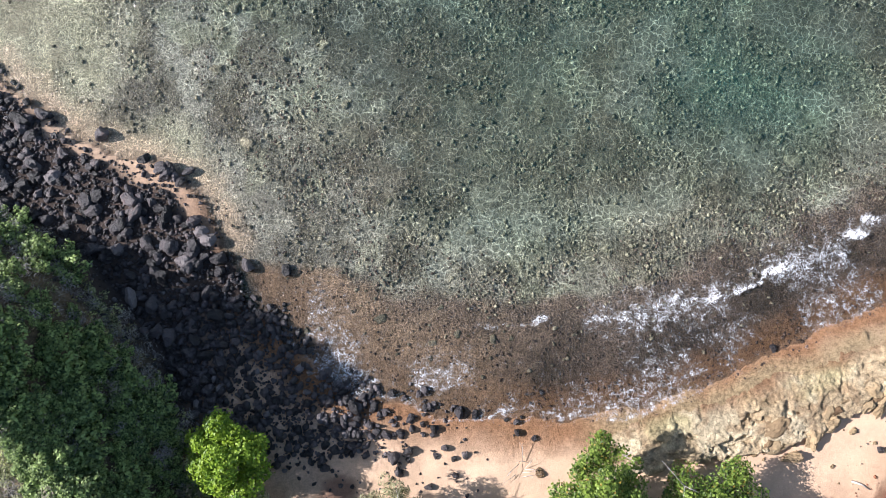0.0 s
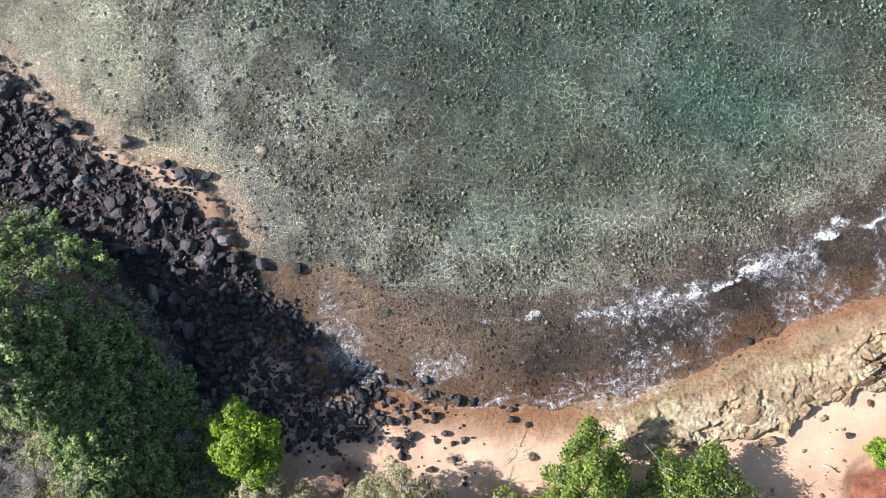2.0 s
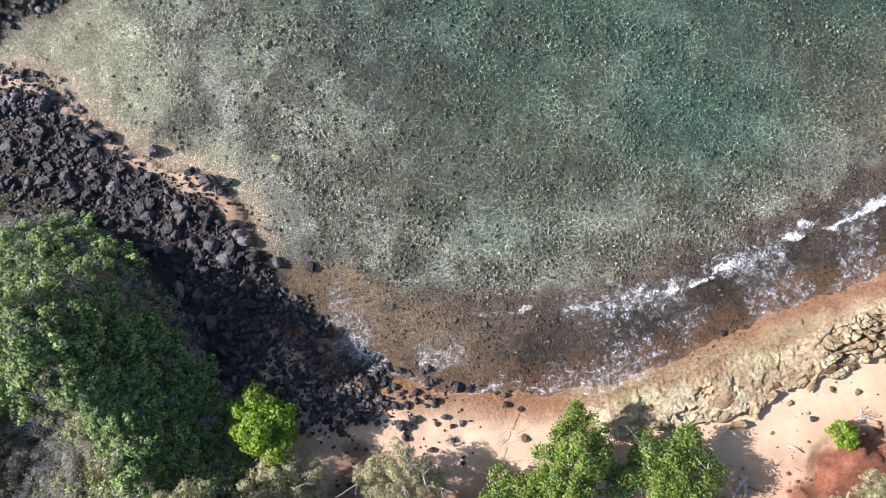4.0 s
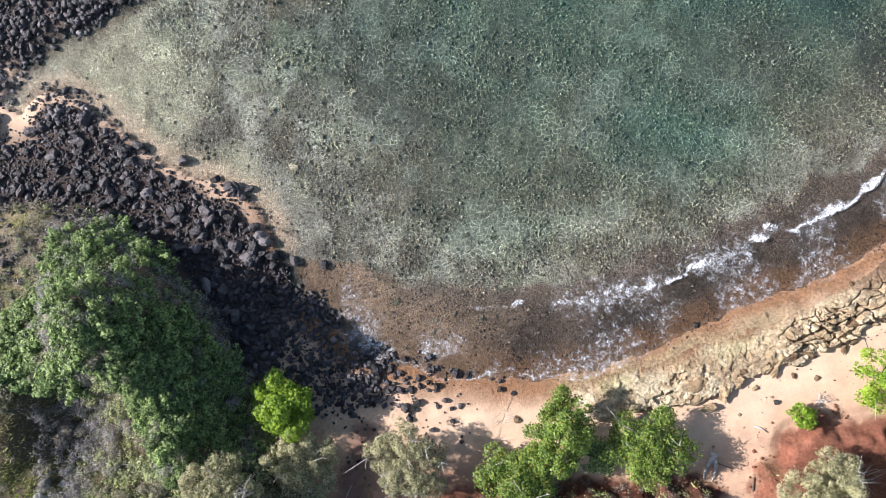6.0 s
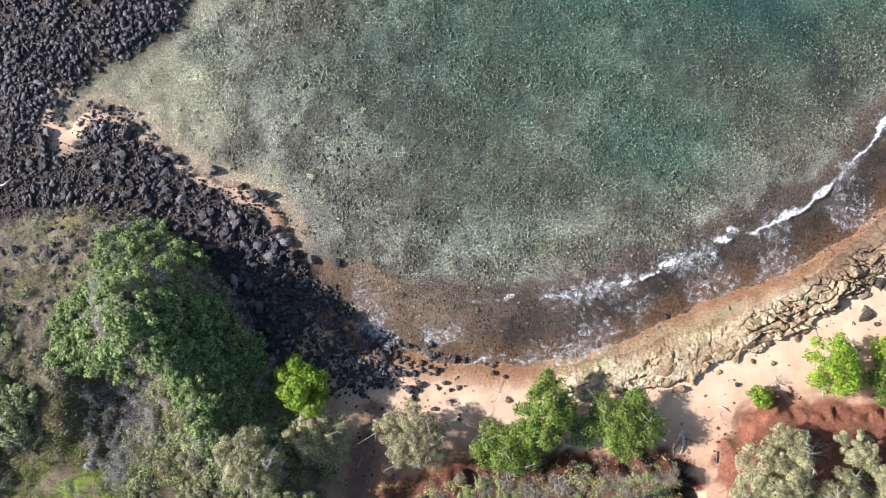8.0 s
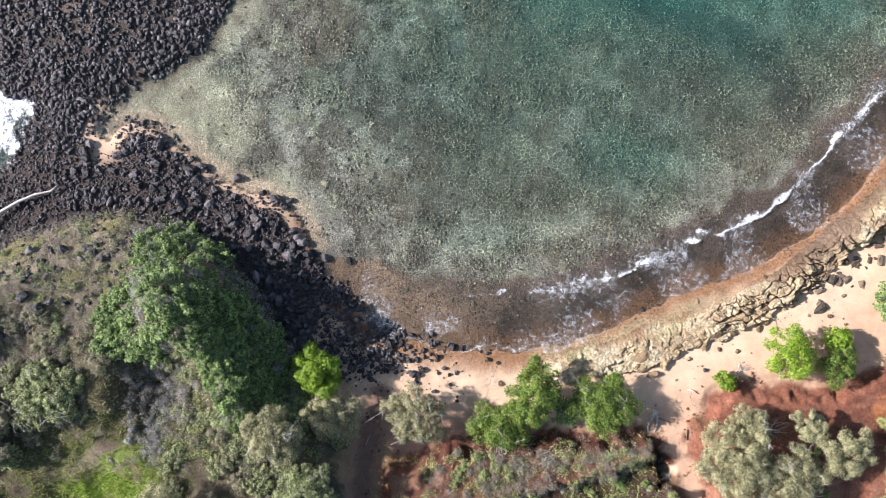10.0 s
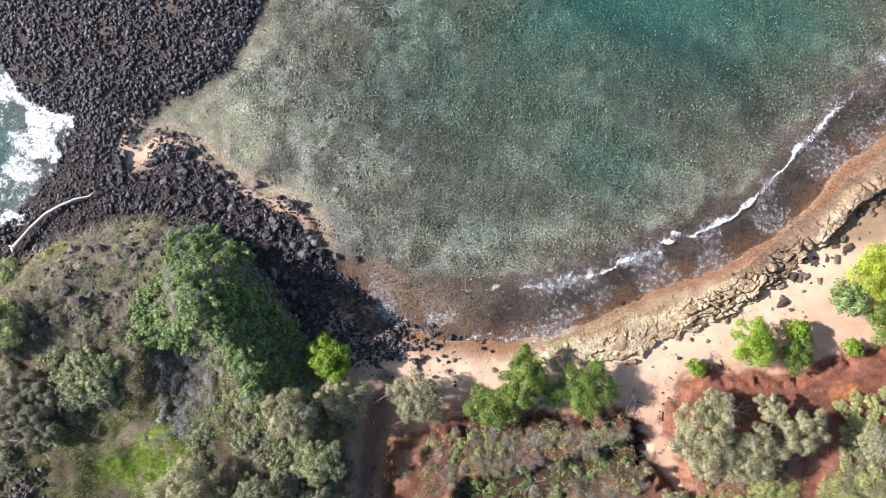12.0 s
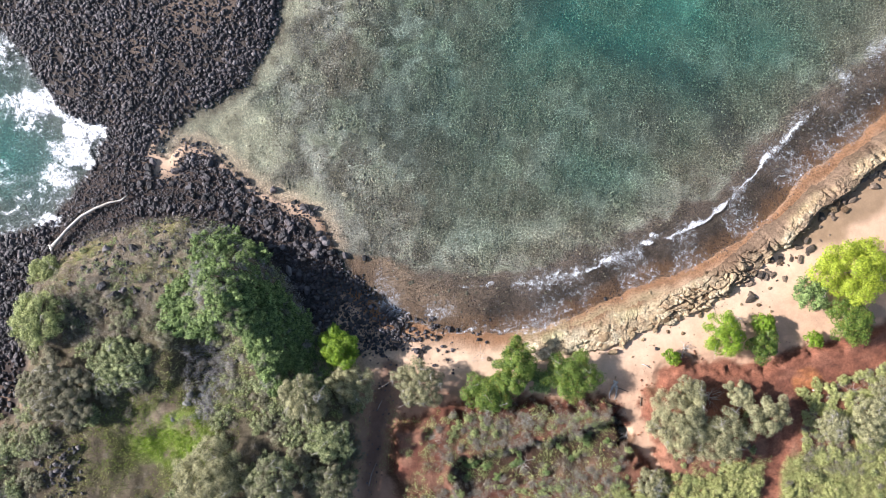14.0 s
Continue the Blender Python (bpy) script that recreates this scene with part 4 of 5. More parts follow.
def tide_rocks():
    """Dark wet rocks in the tide channel behind the outer ledge."""
    rnd = random.Random(27)
    kinds = [m.copy() for m in SLABS[:4]] + [m.copy() for m in BOULDERS[:3]]
    for m in kinds:
        m.materials.clear()
    pts = [Vector(q) for q in LEDGE]
    for i in range(70):
        u = rnd.uniform(5.6, len(pts) - 1.6)
        a, b = pts[int(u)], pts[int(u) + 1]
        c, d = a.lerp(b, u - int(u)), (b - a).normalized()
        off = rnd.gauss(-4.3, 0.9)
        x, y = c.x - d.y * off, c.y + d.x * off
        size = 0.35 + 1.0 * rnd.random() ** 2
        ob = part("tide_rock", kinds[i % 7], WETROCK)
        ob.matrix_world = pose(x, y, height(x, y) - 0.08, 0, 0, rnd.uniform(0, 360)) @ Matrix.Diagonal((size * 1.2, size, size * 0.8, 1))
        tagged(ob, "dark wet rock in the tide channel behind the ledge", "rock", "rocks of the tide channel")


tide_rocks()


def dark_beach_stones():
    rnd = random.Random(33)
    for i in range(60):
        x, y = -3.5 + abs(rnd.gauss(0, 4.5)), rnd.uniform(-18.5, -10.5)
        size = 0.18 + 0.5 * rnd.random() ** 2
        ob = part("dark_beach_stone", COBBLES[i % 7], LAVA)
        ob.matrix_world = pose(x, y, height(x, y) - 0.03, 0, 0, rnd.uniform(0, 360)) @ Matrix.Scale(size, 4)
        tagged(ob, "small black lava stone lying on pale sand", "stone", "dark stones on the beach")


dark_beach_stones()


# ---- plants ----
def leaf_cloud(name, centres, radii, count, length, width, seed, up=1.0, shell=0.55):
    """A crown of single folded leaves round clump centres."""
    r = np.random.default_rng(seed)
    centres, radii = np.asarray(centres, float), np.asarray(radii, float)
    share = radii ** 2 / (radii ** 2).sum()
    k = r.choice(len(centres), count, p=share)
    d = r.normal(0, 1, (count, 3))
    d /= np.linalg.norm(d, axis=1)[:, None]
    dist = (shell + (1 - shell) * r.uniform(0, 1, count)) * r.uniform(0.75, 1.12, count)
    pos = centres[k] + d * (radii[k] * dist)[:, None] * np.array([1, 1, 0.8])
    n = d + np.array([0, 0, up]) + r.normal(0, 0.45, (count, 3))
    n /= np.linalg.norm(n, axis=1)[:, None]
    along = np.cross(n, r.normal(0, 1, (count, 3)))
    along /= np.linalg.norm(along, axis=1)[:, None]
    side = np.cross(n, along)
    size = r.uniform(0.7, 1.25, count)[:, None]
    a = along * (length / 2) * size
    b = side * (width / 2) * size
    lift = n * width * 0.22 * size
    v = np.stack([pos - a, pos + b + lift, pos + a, pos - b + lift], 1).reshape(-1, 3)
    i = np.arange(count)[:, None] * 4
    f = np.concatenate([i + np.array([[0, 1, 2]]), i + np.array([[0, 2, 3]])])
    return sheet(name, v, f)


def clumps(rnd, w, h, base, n, lobes=1.0, puff=1.0):
    """Clump centres and radii over an uneven dome, w across and from base to h high."""
    cs, rs = [], []
    phase = rnd.uniform(0, 6.283)
    for i in range(n):
        a, q = i * 2.39996 + rnd.gauss(0, 0.25), math.sqrt((i + 0.6) / n)
        reach = w / 2 * (0.86 + 0.25 * math.sin(2 * a + phase) * lobes + 0.12 * math.sin(5 * a + 2 * phase))
        x, y = reach * q * math.cos(a), reach * q * math.sin(a)
        top = base + (h - base) * math.sqrt(max(0.05, 1 - q * q * 0.85))
        cs.append((x, y, top - rnd.random() ** 1.5 * (top - base) * 0.75))
        rs.append(w * puff * rnd.uniform(0.10, 0.20) * math.sqrt(38 / max(n, 38)))
    return cs, rs


def limbs(rnd, cs, foot, n, thick):
    """Limb lines from the trunk's fork out to some of the clumps."""
    fork = Vector((foot[0], foot[1], foot[2]))
    runs = []
    for c in rnd.sample(cs, min(n, len(cs))):
        c = Vector(c)
        m = fork.lerp(c, 0.5) + Vector((rnd.gauss(0, 0.2), rnd.gauss(0, 0.2), -0.1))
        runs.append(([fork, m, c], [thick, thick * 0.6, thick * 0.18]))
    return runs


def tree(name, x, y, w, h, leaf, seed, count, length, width, label, lean=(0, 0), n=60, dead=0, base=0.35, squash=1.0, turn=0, group="", puff=1.0):
    rnd = random.Random(seed)
    thing = new(name)
    if leaf in (BROADLEAF, LIMELEAF, YELLOWLEAF):
        count, length, width = int(count * 1.45), length * 0.8, width * 0.8
    cs, rs = clumps(rnd, w, h, h * base, n, 0.5 if n < 100 else 0.35, puff)
    cs = [(a + lean[0] * c / h, b * squash + lean[1] * c / h, c) for a, b, c in cs]
    fork = (lean[0] * 0.25, lean[1] * 0.25, h * 0.3)
    thick = 0.05 + w * 0.016
    part("trunk", tubes_mesh("trunk", [([(0, 0, -0.3), (fork[0] * 0.5, fork[1] * 0.5, h * 0.15), fork], [thick * 1.7, thick * 1.3, thick])], 9), BARK, thing)
    arms = [part("limb", tubes_mesh("limb", [run]), BARK, thing) for run in limbs(rnd, cs, fork, 7, thick * 0.6)]
    if dead:
        for i in range(dead):
            runs = []
            c = Vector(rnd.choice(cs)) + Vector((0, 0, w * 0.12))
            for j in range(3):
                e = c + Vector((rnd.gauss(0, 0.6), rnd.gauss(0, 0.6), rnd.uniform(0.0, 0.4)))
                runs.append(([c - Vector((0, 0, 0.5)), c, e], [0.045, 0.035, 0.012]))
            part("dead_branch", tubes_mesh("dead_branch", runs, 5), DEADWOOD, arms[i % len(arms)], "bare bleached branches")
    part("crown", leaf_cloud("crown", cs, rs, int(count * 1.25), length, width, seed), leaf, thing)
    thing.matrix_world = pose(x, y, height(x, y), 0, 0, turn)
    return tagged(thing, label, "tree" if h > 2.6 else "shrub", group)


tree("broadleaf_tree", -14.6, -14.3, 6.2, 4.8, LIMELEAF, 17, 6500, 0.29, 0.19, "bright green broadleaf tree between hill and beach")
tree("broadleaf_tree", 10.2, -17.0, 6.4, 6.0, BROADLEAF, 2, 7500, 0.27, 0.18, "tall dark green broadleaf tree with some bare branches above sand", dead=2, lean=(0.5, 0.3), squash=1.35)
tree("broadleaf_tree", 7.1, -20.6, 7.8, 4.2, BROADLEAF, 3, 6500, 0.27, 0.18, "low spreading broadleaf tree at the foot of a bank", dead=3, squash=0.75)
tree("broadleaf_tree", 18.7, -18.2, 7.6, 4.4, BROADLEAF, 4, 7000, 0.27, 0.17, "round broadleaf tree with grey twigs beside the sandy inlet", dead=4)
tree("broadleaf_tree", 14.7, -18.9, 4.2, 3.0, SHRUBLEAF, 14, 2500, 0.25, 0.16, "dull green small tree shaded between two larger ones")
tree("broadleaf_tree", 40.4, -12.0, 6.4, 5.0, LIMELEAF, 5, 3600, 0.28, 0.18, "open light green tree with white branches above the red bank", dead=4)
tree("broadleaf_tree", 46.2, -13.5, 5.0, 3.6, BROADLEAF, 6, 2600, 0.28, 0.19, "small bright green tree on the red bank")
tree("broadleaf_tree", 46.5, -10.6, 3.4, 3.0, LIMELEAF, 7, 1500, 0.28, 0.19, "small light green tree above the beach")
tree("broadleaf_tree", 57.8, -2.7, 10.0, 8.0, YELLOWLEAF, 8, 11500, 0.30, 0.20, "large yellow-green broadleaf tree behind the beach", dead=2)
tree("broadleaf_tree", 52.8, -6.2, 5.2, 4.2, SHRUBLEAF, 9, 3600, 0.26, 0.17, "medium green tree beside a large yellow-green one", dead=2)
tree("broadleaf_tree", 58.2, -9.8, 6.8, 5.2, BROADLEAF, 10, 5200, 0.28, 0.19, "green broadleaf tree over the dirt road")
tree("broadleaf_tree", 54.0, -12.8, 2.6, 2.2, LIMELEAF, 11, 900, 0.26, 0.17, "small light green shrub beside the road")
tree("broadleaf_tree", 33.5, -15.6, 2.6, 2.0, LIMELEAF, 12, 900, 0.26, 0.18, "small light green shrub on the edge of the bank")
GREY = "grey-green fine-leaved tree with feathery twigs"
grey_spots = [-3.3, -19.3, 7.6, 5.2, -12.8, -19.3, 7.0, 5.0, -18.7, -20.5, 7.0, 4.6, -31.4, -31.0, 10.5, 5.5, -23.1, -31.8, 8.0, 5.0, -15.3, -26.6, 6.5, 4.5, -15.3, -33.0, 7.5, 4.6,
              33.3, -23.8, 10.0, 5.5, 39.3, -26.1, 8.5, 5.0, 35.2, -20.1, 5.0, 3.6, 30.3, -33.5, 5.0, 3.0, 61.0, -23.9, 7.0, 3.0, 55.9, -24.9, 5.0, 2.4, 63.9, -20.1, 5.5, 2.6]
for i in range(0, len(grey_spots), 4):
    gx_, gy_, gw, gh = grey_spots[i:i + 4]
    tree("feathery_tree", gx_, gy_, gw, gh, DULLLEAF if i in (16, 20, 24) else GREYLEAF, 40 + i, int(190 * gw * gw), 0.34, 0.065, GREY + (" on the hillside" if gx_ < -8 else " on red earth"), n=150, puff=0.95, dead=7 if i % 8 else 12, group="feathery trees")
for i, (gx_, gy_, gw, gh) in enumerate([(*(45.4, -22.8), 6.6, 5.6), (*(42.0, -20.2), 4.0, 4.0)]):
    tree("ironwood_tree", gx_, gy_, gw, gh, GREYLEAF, 80 + i, 9000, 0.36, 0.07, "pale green needle-leaved tree over the dirt track", n=40, puff=0.8)
for i, (gx_, gy_, gw, gh) in enumerate([(*(-55.6, -9.9), 7.6, 3.4), (*(-57.1, -3.5), 5.8, 2.2), (*(-52.7, -20.0), 11.0, 3.0), (*(-44.3, -16.3), 9.5, 2.4)]):
    tree("hill_tree", gx_, gy_, gw, gh, OLIVELEAF if i < 2 else DULLLEAF, 90 + i, int(170 * gw * gw), 0.28, 0.085, "spreading fine-leaved tree on the windward hillside", puff=1.0 if i < 2 else 0.75, n=130 if i < 2 else 240, squash=(1.15, 0.75, 0.95, 0.85)[i], dead=2 if i < 2 else 12)


def shrub_kind(name, leaf, w, h, count, length, width, seed, label, twig=0):
    """One shrub, to be copied."""
    rnd = random.Random(seed)
    thing = new(name)
    cs, rs = clumps(rnd, w, h, h * 0.2, 22)
    part("stem", tubes_mesh("stem", [([(0, 0, -0.2), (0.05, 0.03, h * 0.3), (0.1, -0.04, h * 0.7)], [0.08, 0.05, 0.02])], 5), BARK, thing)
    part("crown", leaf_cloud("crown", cs, rs, count, length, width, seed), leaf, thing)
    if twig:
        runs = []
        for j in range(twig):
            c = Vector(rnd.choice(cs))
            runs.append(([c * 0.3, c, c * 1.15 + Vector((rnd.gauss(0, 0.2), rnd.gauss(0, 0.2), 0.2))], [0.03, 0.022, 0.008]))
        part("twig", tubes_mesh("twig", runs, 4), DEADWOOD, thing, "bare grey twigs")["kind"] = "stuff"
    return tagged(thing, label, "shrub")


def plant(kinds, n, stretch, weight, lo, hi, group, seed, gap=0.5, limit=230):
    """Copies of the shrubs over a stretch, none too near another."""
    global rng
    rng = np.random.default_rng(seed)
    x, y, z = scatter(n, *stretch, weight)
    placed = []
    for px, py, pz in zip(x, y, z):
        s = rng.uniform(lo, hi)
        if any((px - a) ** 2 + (py - b) ** 2 < (gap * (s + c)) ** 2 for a, b, c in placed):
            continue
        placed.append((px, py, s))
        if len(placed) > limit:
            break
        ob = copy_thing(kinds[rng.integers(0, len(kinds))], pose(px, py, pz, 0, 0, rng.uniform(0, 360)) @ Matrix.Scale(s, 4))
        ob.scale = (s, s, s * rng.uniform(0.8, 1.15))
        tagged(ob, group=group)


def green_part(x, y, p):
    a = np.maximum(bump_at(x, y, (-29.8, -2.5), 6.5), np.maximum(bump_at(x, y, (-34.4, -8.0), 5.5), 0.8 * bump_at(x, y, (-22.9, -11.1), 7.5)))
    return soft(0.4, 0.75, a) * soft(0.4, 1.2, p["hill"]) * (0.06 + 0.94 * soft(0.42, 0.5, fbm(x, y, 3.6, 161)))


def dull_part(x, y, p):
    open_ground = np.maximum(np.maximum(bump_at(x, y, (-38.6, -26.7), 8), bump_at(x, y, (-47.1, -31.9), 8)), bump_at(x, y, (-35.0, -17.1), 5))
    return soft(0.3, 1.0, p["hill"]) * np.maximum(soft(-8, -11.5, y + 0.1 * (x + 30) + 3 * (fbm(x, y, 4, 163) - 0.5)), soft(-31, -27, x)) * (1 - soft(0.2, 0.6, open_ground)) * (1 - 0.8 * green_part(x, y, p))


GREENS = [shrub_kind("green_shrub", SHRUBLEAF, 3.0, 1.15, 1250, 0.25, 0.16, 500 + i, "dense bright green shrub on the hillside") for i in range(3)]
DULLS = [shrub_kind("dry_shrub", DULLLEAF, 2.3, 0.9, 850, 0.22, 0.10, 520 + i, "dull olive shrub with grey twigs on the hill", 8) for i in range(3)]
SCRUBS = [shrub_kind("low_scrub", DRYTWIG, 1.2, 0.45, 420, 0.3, 0.03, 540 + i, "low dry brown scrub on red earth", 0) for i in range(2)] + \
    [shrub_kind("low_scrub", OLIVELEAF, 1.2, 0.5, 420, 0.16, 0.08, 545 + i, "low green scrub on red earth") for i in range(2)]
TUFTS = [shrub_kind("grass_clump", GRASS, 1.8, 0.8, 480, 0.6, 0.07, 560 + i, "tall pale green grass clump") for i in range(3)]
for first in GREENS + DULLS + SCRUBS + TUFTS:
    fx, fy = {"gre": (-30, -6), "dry": (-24, -24), "low": (14, -28), "gra": (40, -34)}[first.name[:3]]
    k = int(first.name[-1]) if first.name[-1].isdigit() else 0
    first.matrix_world = pose(fx + 1.9 * k, fy - 0.6 * k, height(fx + 1.9 * k, fy - 0.6 * k), 0, 0, 70 * k)
plant(GREENS, 3000, (-50, -16, -20, 4), lambda x, y, p: green_part(x, y, p), 0.5, 1.15, "green shrubs of the hill", 71, 0.54, 240)
plant(GREENS, 2500, (-29, -13, -22, 2), lambda x, y, p: soft(1.4, 2.6, p["hill"]) * soft(-29, -27, x + 0.25 * y + 1) * soft(-21, -17, y) * (0.12 + 0.88 * soft(0.42, 0.5, fbm(x, y, 3.0, 183))), 0.4, 0.95, "green shrubs of the steep slope", 78, 0.62, 210)
plant(DULLS, 4000, (-68, -11, -42, 2), lambda x, y, p: dull_part(x, y, p) * (0.1 + 0.9 * soft(0.38, 0.48, fbm(x, y, 4, 165))), 0.6, 1.35, "olive shrubs of the hill", 72, 0.5, 215)
plant(SCRUBS, 3500, (-4, 27, -42, -22), lambda x, y, p: soft(0.2, 1.0, p["mid"]) * soft(1.0, 1.8, p["ditch"]) * (0.2 + 0.8 * soft(-1, 2, x)), 0.5, 1.2, "scrub on the middle bank", 73, 0.36, 205)
plant(GREENS, 400, (2, 26, -36, -26), lambda x, y, p: soft(2.4, 1.0, p["ditch"]), 0.3, 0.5, "shrubs in the ditch", 77, 0.6, 18)
plant(SCRUBS, 500, (27, 66, -42, -12), lambda x, y, p: soft(0.2, 1.0, p["east"]) * soft(1.6, 2.6, p["road"]) * 0.6, 0.6, 1.1, "scrub on the eastern bank", 74, 0.42, 90)
plant(TUFTS, 5000, (22, 70, -46, -22), lambda x, y, p: soft(-30, -33, y - 0.2 * (x - 40)) * soft(19, 26, x) * soft(1.8, 2.6, p["road"]) * soft(0, 1, p["east"] + p["mid"] + 8), 0.5, 1.2, "grass clumps", 75, 0.5)
plant(TUFTS, 1500, (52, 70, -30, -9), lambda x, y, p: soft(0.2, 0.9, p["road"]) * soft(0, -1, y + 18.0 - 0.45 * (x - 56.6)) * soft(0, 1, p["east"]), 0.6, 1.1, "grass clumps", 76, 0.5, 120)


def undergrowth(name, n, stretch, weight, leaves, length, width, leaf, label, lift=0.2):
    """Low growth that closes the ground between the shrubs."""
    x, y, z = scatter(n, *stretch, weight)
    r = rng.uniform(0.3, 0.75, len(x))
    mesh = leaf_cloud(name, np.stack([x, y, z + lift * r], -1), r, leaves * len(x), length, width, 900 + n, 0.9, 0.4)
    return tagged(part(name, mesh, leaf), label, "undergrowth", kind="stuff")


undergrowth("undergrowth", 1500, (-66, -12, -42, 3), lambda x, y, p: dull_part(x, y, p) * 0.8, 45, 0.2, 0.08, DULLLEAF, "olive undergrowth between the shrubs of the hill")
undergrowth("undergrowth", 1300, (-34, -14, -24, 3), lambda x, y, p: soft(0.4, 1.2, p["hill"]) * 0.9, 45, 0.2, 0.1, OLIVELEAF, "olive growth on the steep slope of the hill")
undergrowth("undergrowth", 1200, (-48, -14, -20, 4), lambda x, y, p: green_part(x, y, p) * 0.8, 50, 0.2, 0.12, SHRUBLEAF, "green undergrowth on the hillside")
undergrowth("dry_undergrowth", 4600, (-60, -26, -14, 6), lambda x, y, p: soft(0.2, 1.0, p["hill"]) * soft(0.36, 0.5, fbm(x, y, 2.5, 171)) * (1 - green_part(x, y, p)), 40, 0.25, 0.03, DRYTWIG, "pinkish dry undergrowth on the open hilltop", 0.1)
undergrowth("undergrowth", 1100, (-60, -28, -12, 6), lambda x, y, p: soft(0.2, 1.0, p["hill"]) * soft(0.5, 0.6, fbm(x, y, 2.5, 173)), 40, 0.16, 0.09, SHRUBLEAF, "low green growth on the open hilltop", 0.1)
undergrowth("undergrowth", 1500, (-6, 27, -44, -22), lambda x, y, p: soft(-0.6, 0.4, p["mid"]) * soft(0.4, 0.54, fbm(x, y, 2.5, 155)), 36, 0.16, 0.08, OLIVELEAF, "low green growth on red earth")
undergrowth("dry_undergrowth", 900, (52, 70, -32, -10), lambda x, y, p: soft(0.6, 1.4, p["road"]) * soft(-0.5, -1.5, y + 18.0 - 0.45 * (x - 56.6)) * soft(0.4, 0.55, fbm(x, y, 3, 153)), 36, 0.4, 0.03, DRYTWIG, "grey dead brush beside the dirt road", 0.8)
undergrowth("dry_undergrowth", 2600, (-36, -14, -24, 3), lambda x, y, p: soft(0.1, 0.6, p["hill"]) * np.maximum(soft(3.4, 2.2, p["hill"]), soft(0.5, 0.58, fbm(x, y, 3, 159))), 40, 0.35, 0.03, GREYTWIG, "grey dry brush on the steep slope of the hill", 1.1)
undergrowth("dry_undergrowth", 3400, (-5, 27, -44, -22), lambda x, y, p: soft(-0.9, 0.2, p["mid"]) * soft(0.36, 0.5, fbm(x, y, 3, 151)) * soft(0.6, 2.4, p["ditch"] + (fbm(x, y, 1.5, 157) - 0.5) * 2) * soft(-3, 1, x), 40, 0.3, 0.03, DRYTWIG, "dry brown undergrowth on red earth")
undergrowth("dry_undergrowth", 900, (-66, -12, -42, 3), lambda x, y, p: soft(0.3, 1.0, p["hill"]) * soft(0.46, 0.56, fbm(x, y, 3, 175)), 34, 0.45, 0.035, DRYTWIG, "grey dead twigs among the shrubs of the hill", 2.7)
undergrowth("long_grass", 7500, (16, 72, -46, -20), lambda x, y, p: soft(-30, -33, y - 0.2 * (x - 40)) * soft(15, 22, x + (fbm(x, y, 3, 177) - 0.5) * 8) * soft(1.0, 1.8, p["road"]) * soft(-1, 0, np.maximum(p["east"], p["mid"])), 22, 0.5, 0.045, GRASS, "long pale green grass")


def turf(name, n, stretch, weight, lo, hi, label, mat):
    """Short grass as single blades."""
    x, y, z = scatter(n, *stretch, weight)
    k = len(x)
    h, a = rng.uniform(lo, hi, k), rng.uniform(0, 6.283, k)
    lean = rng.normal(0, 0.5, (k, 2)) * h[:, None]
    w = 0.035 + 0.03 * rng.random(k)
    v = np.stack([np.stack([x - w * np.cos(a), y - w * np.sin(a), z - 0.03], -1), np.stack([x + w * np.cos(a), y + w * np.sin(a), z - 0.03], -1),
                  np.stack([x + lean[:, 0], y + lean[:, 1], z + h], -1)], 1).reshape(-1, 3)
    return tagged(part(name, sheet(name, v, np.arange(3 * k).reshape(-1, 3)), mat), label, "grass", kind="stuff")


turf("dry_grass", 90000, (-66, -14, -42, 6), lambda x, y, p: (1 - 0.9 * dull_part(x, y, p)) * (1 - 0.9 * green_part(x, y, p)) * soft(0.3, 1.2, p["hill"]) * soft(0.35, 0.6, fbm(x, y, 3.2, 103)) * 0.8, 0.12, 0.4, "short dry grass on the hill", GRASS)
turf("dry_grass", 9000, (-13, -3, -40, -20), lambda x, y, p: soft(0.5, 2.0, p["gully"]) * soft(0.5, -0.5, p["mid"]) * soft(0.42, 0.56, fbm(x, y, 2.0, 197)), 0.1, 0.3, "thin grass along the dirt gully", GRASS)
turf("green_grass", 60000, (-56, -28, -42, -18), lambda x, y, p: bump_at(x, (y + 27.0) * 1.5 - 27.0, (-37.5, -27.0), 8) * soft(0.3, 0.5, fbm(x, y, 3, 199)), 0.1, 0.3, "short bright green grass in the hollow", LIMELEAF)
turf("dry_grass", 30000, (-4, 66, -42, -14), lambda x, y, p: soft(0.3, 1.0, np.maximum(p["mid"], p["east"])) * soft(1.4, 2.2, p["road"]) * soft(0.45, 0.6, fbm(x, y, 4, 117)), 0.15, 0.45, "thin dry grass on red earth", GRASS)


EARTH = stone_material("red_earth", (0.13, 0.05, 0.03), (0.36, 0.17, 0.10), 2.0, 0.95, 0.1)
cobble_field("earth_clods", 9000, (-7, 66, -42, -10), lambda x, y, p: (np.exp(-(p["mid"] / 1.2) ** 2) + np.exp(-(p["east"] / 1.2) ** 2)) * soft(1.0, 2.0, p["road"] + 1) * 0.9,
             0.1, 0.45, "crumbling clods of red earth along the banks", COBBLES, EARTH, 0.15)
cobble_field("earth_clods", 2500, (-7, 66, -42, -10), lambda x, y, p: soft(0, 1, np.maximum(p["mid"], p["east"])) * soft(1.6, 2.6, p["road"]) * soft(0.45, 0.6, fbm(x, y, 3, 195)),
             0.1, 0.35, "small lumps of red earth and stones", COBBLES, EARTH, 0.15)


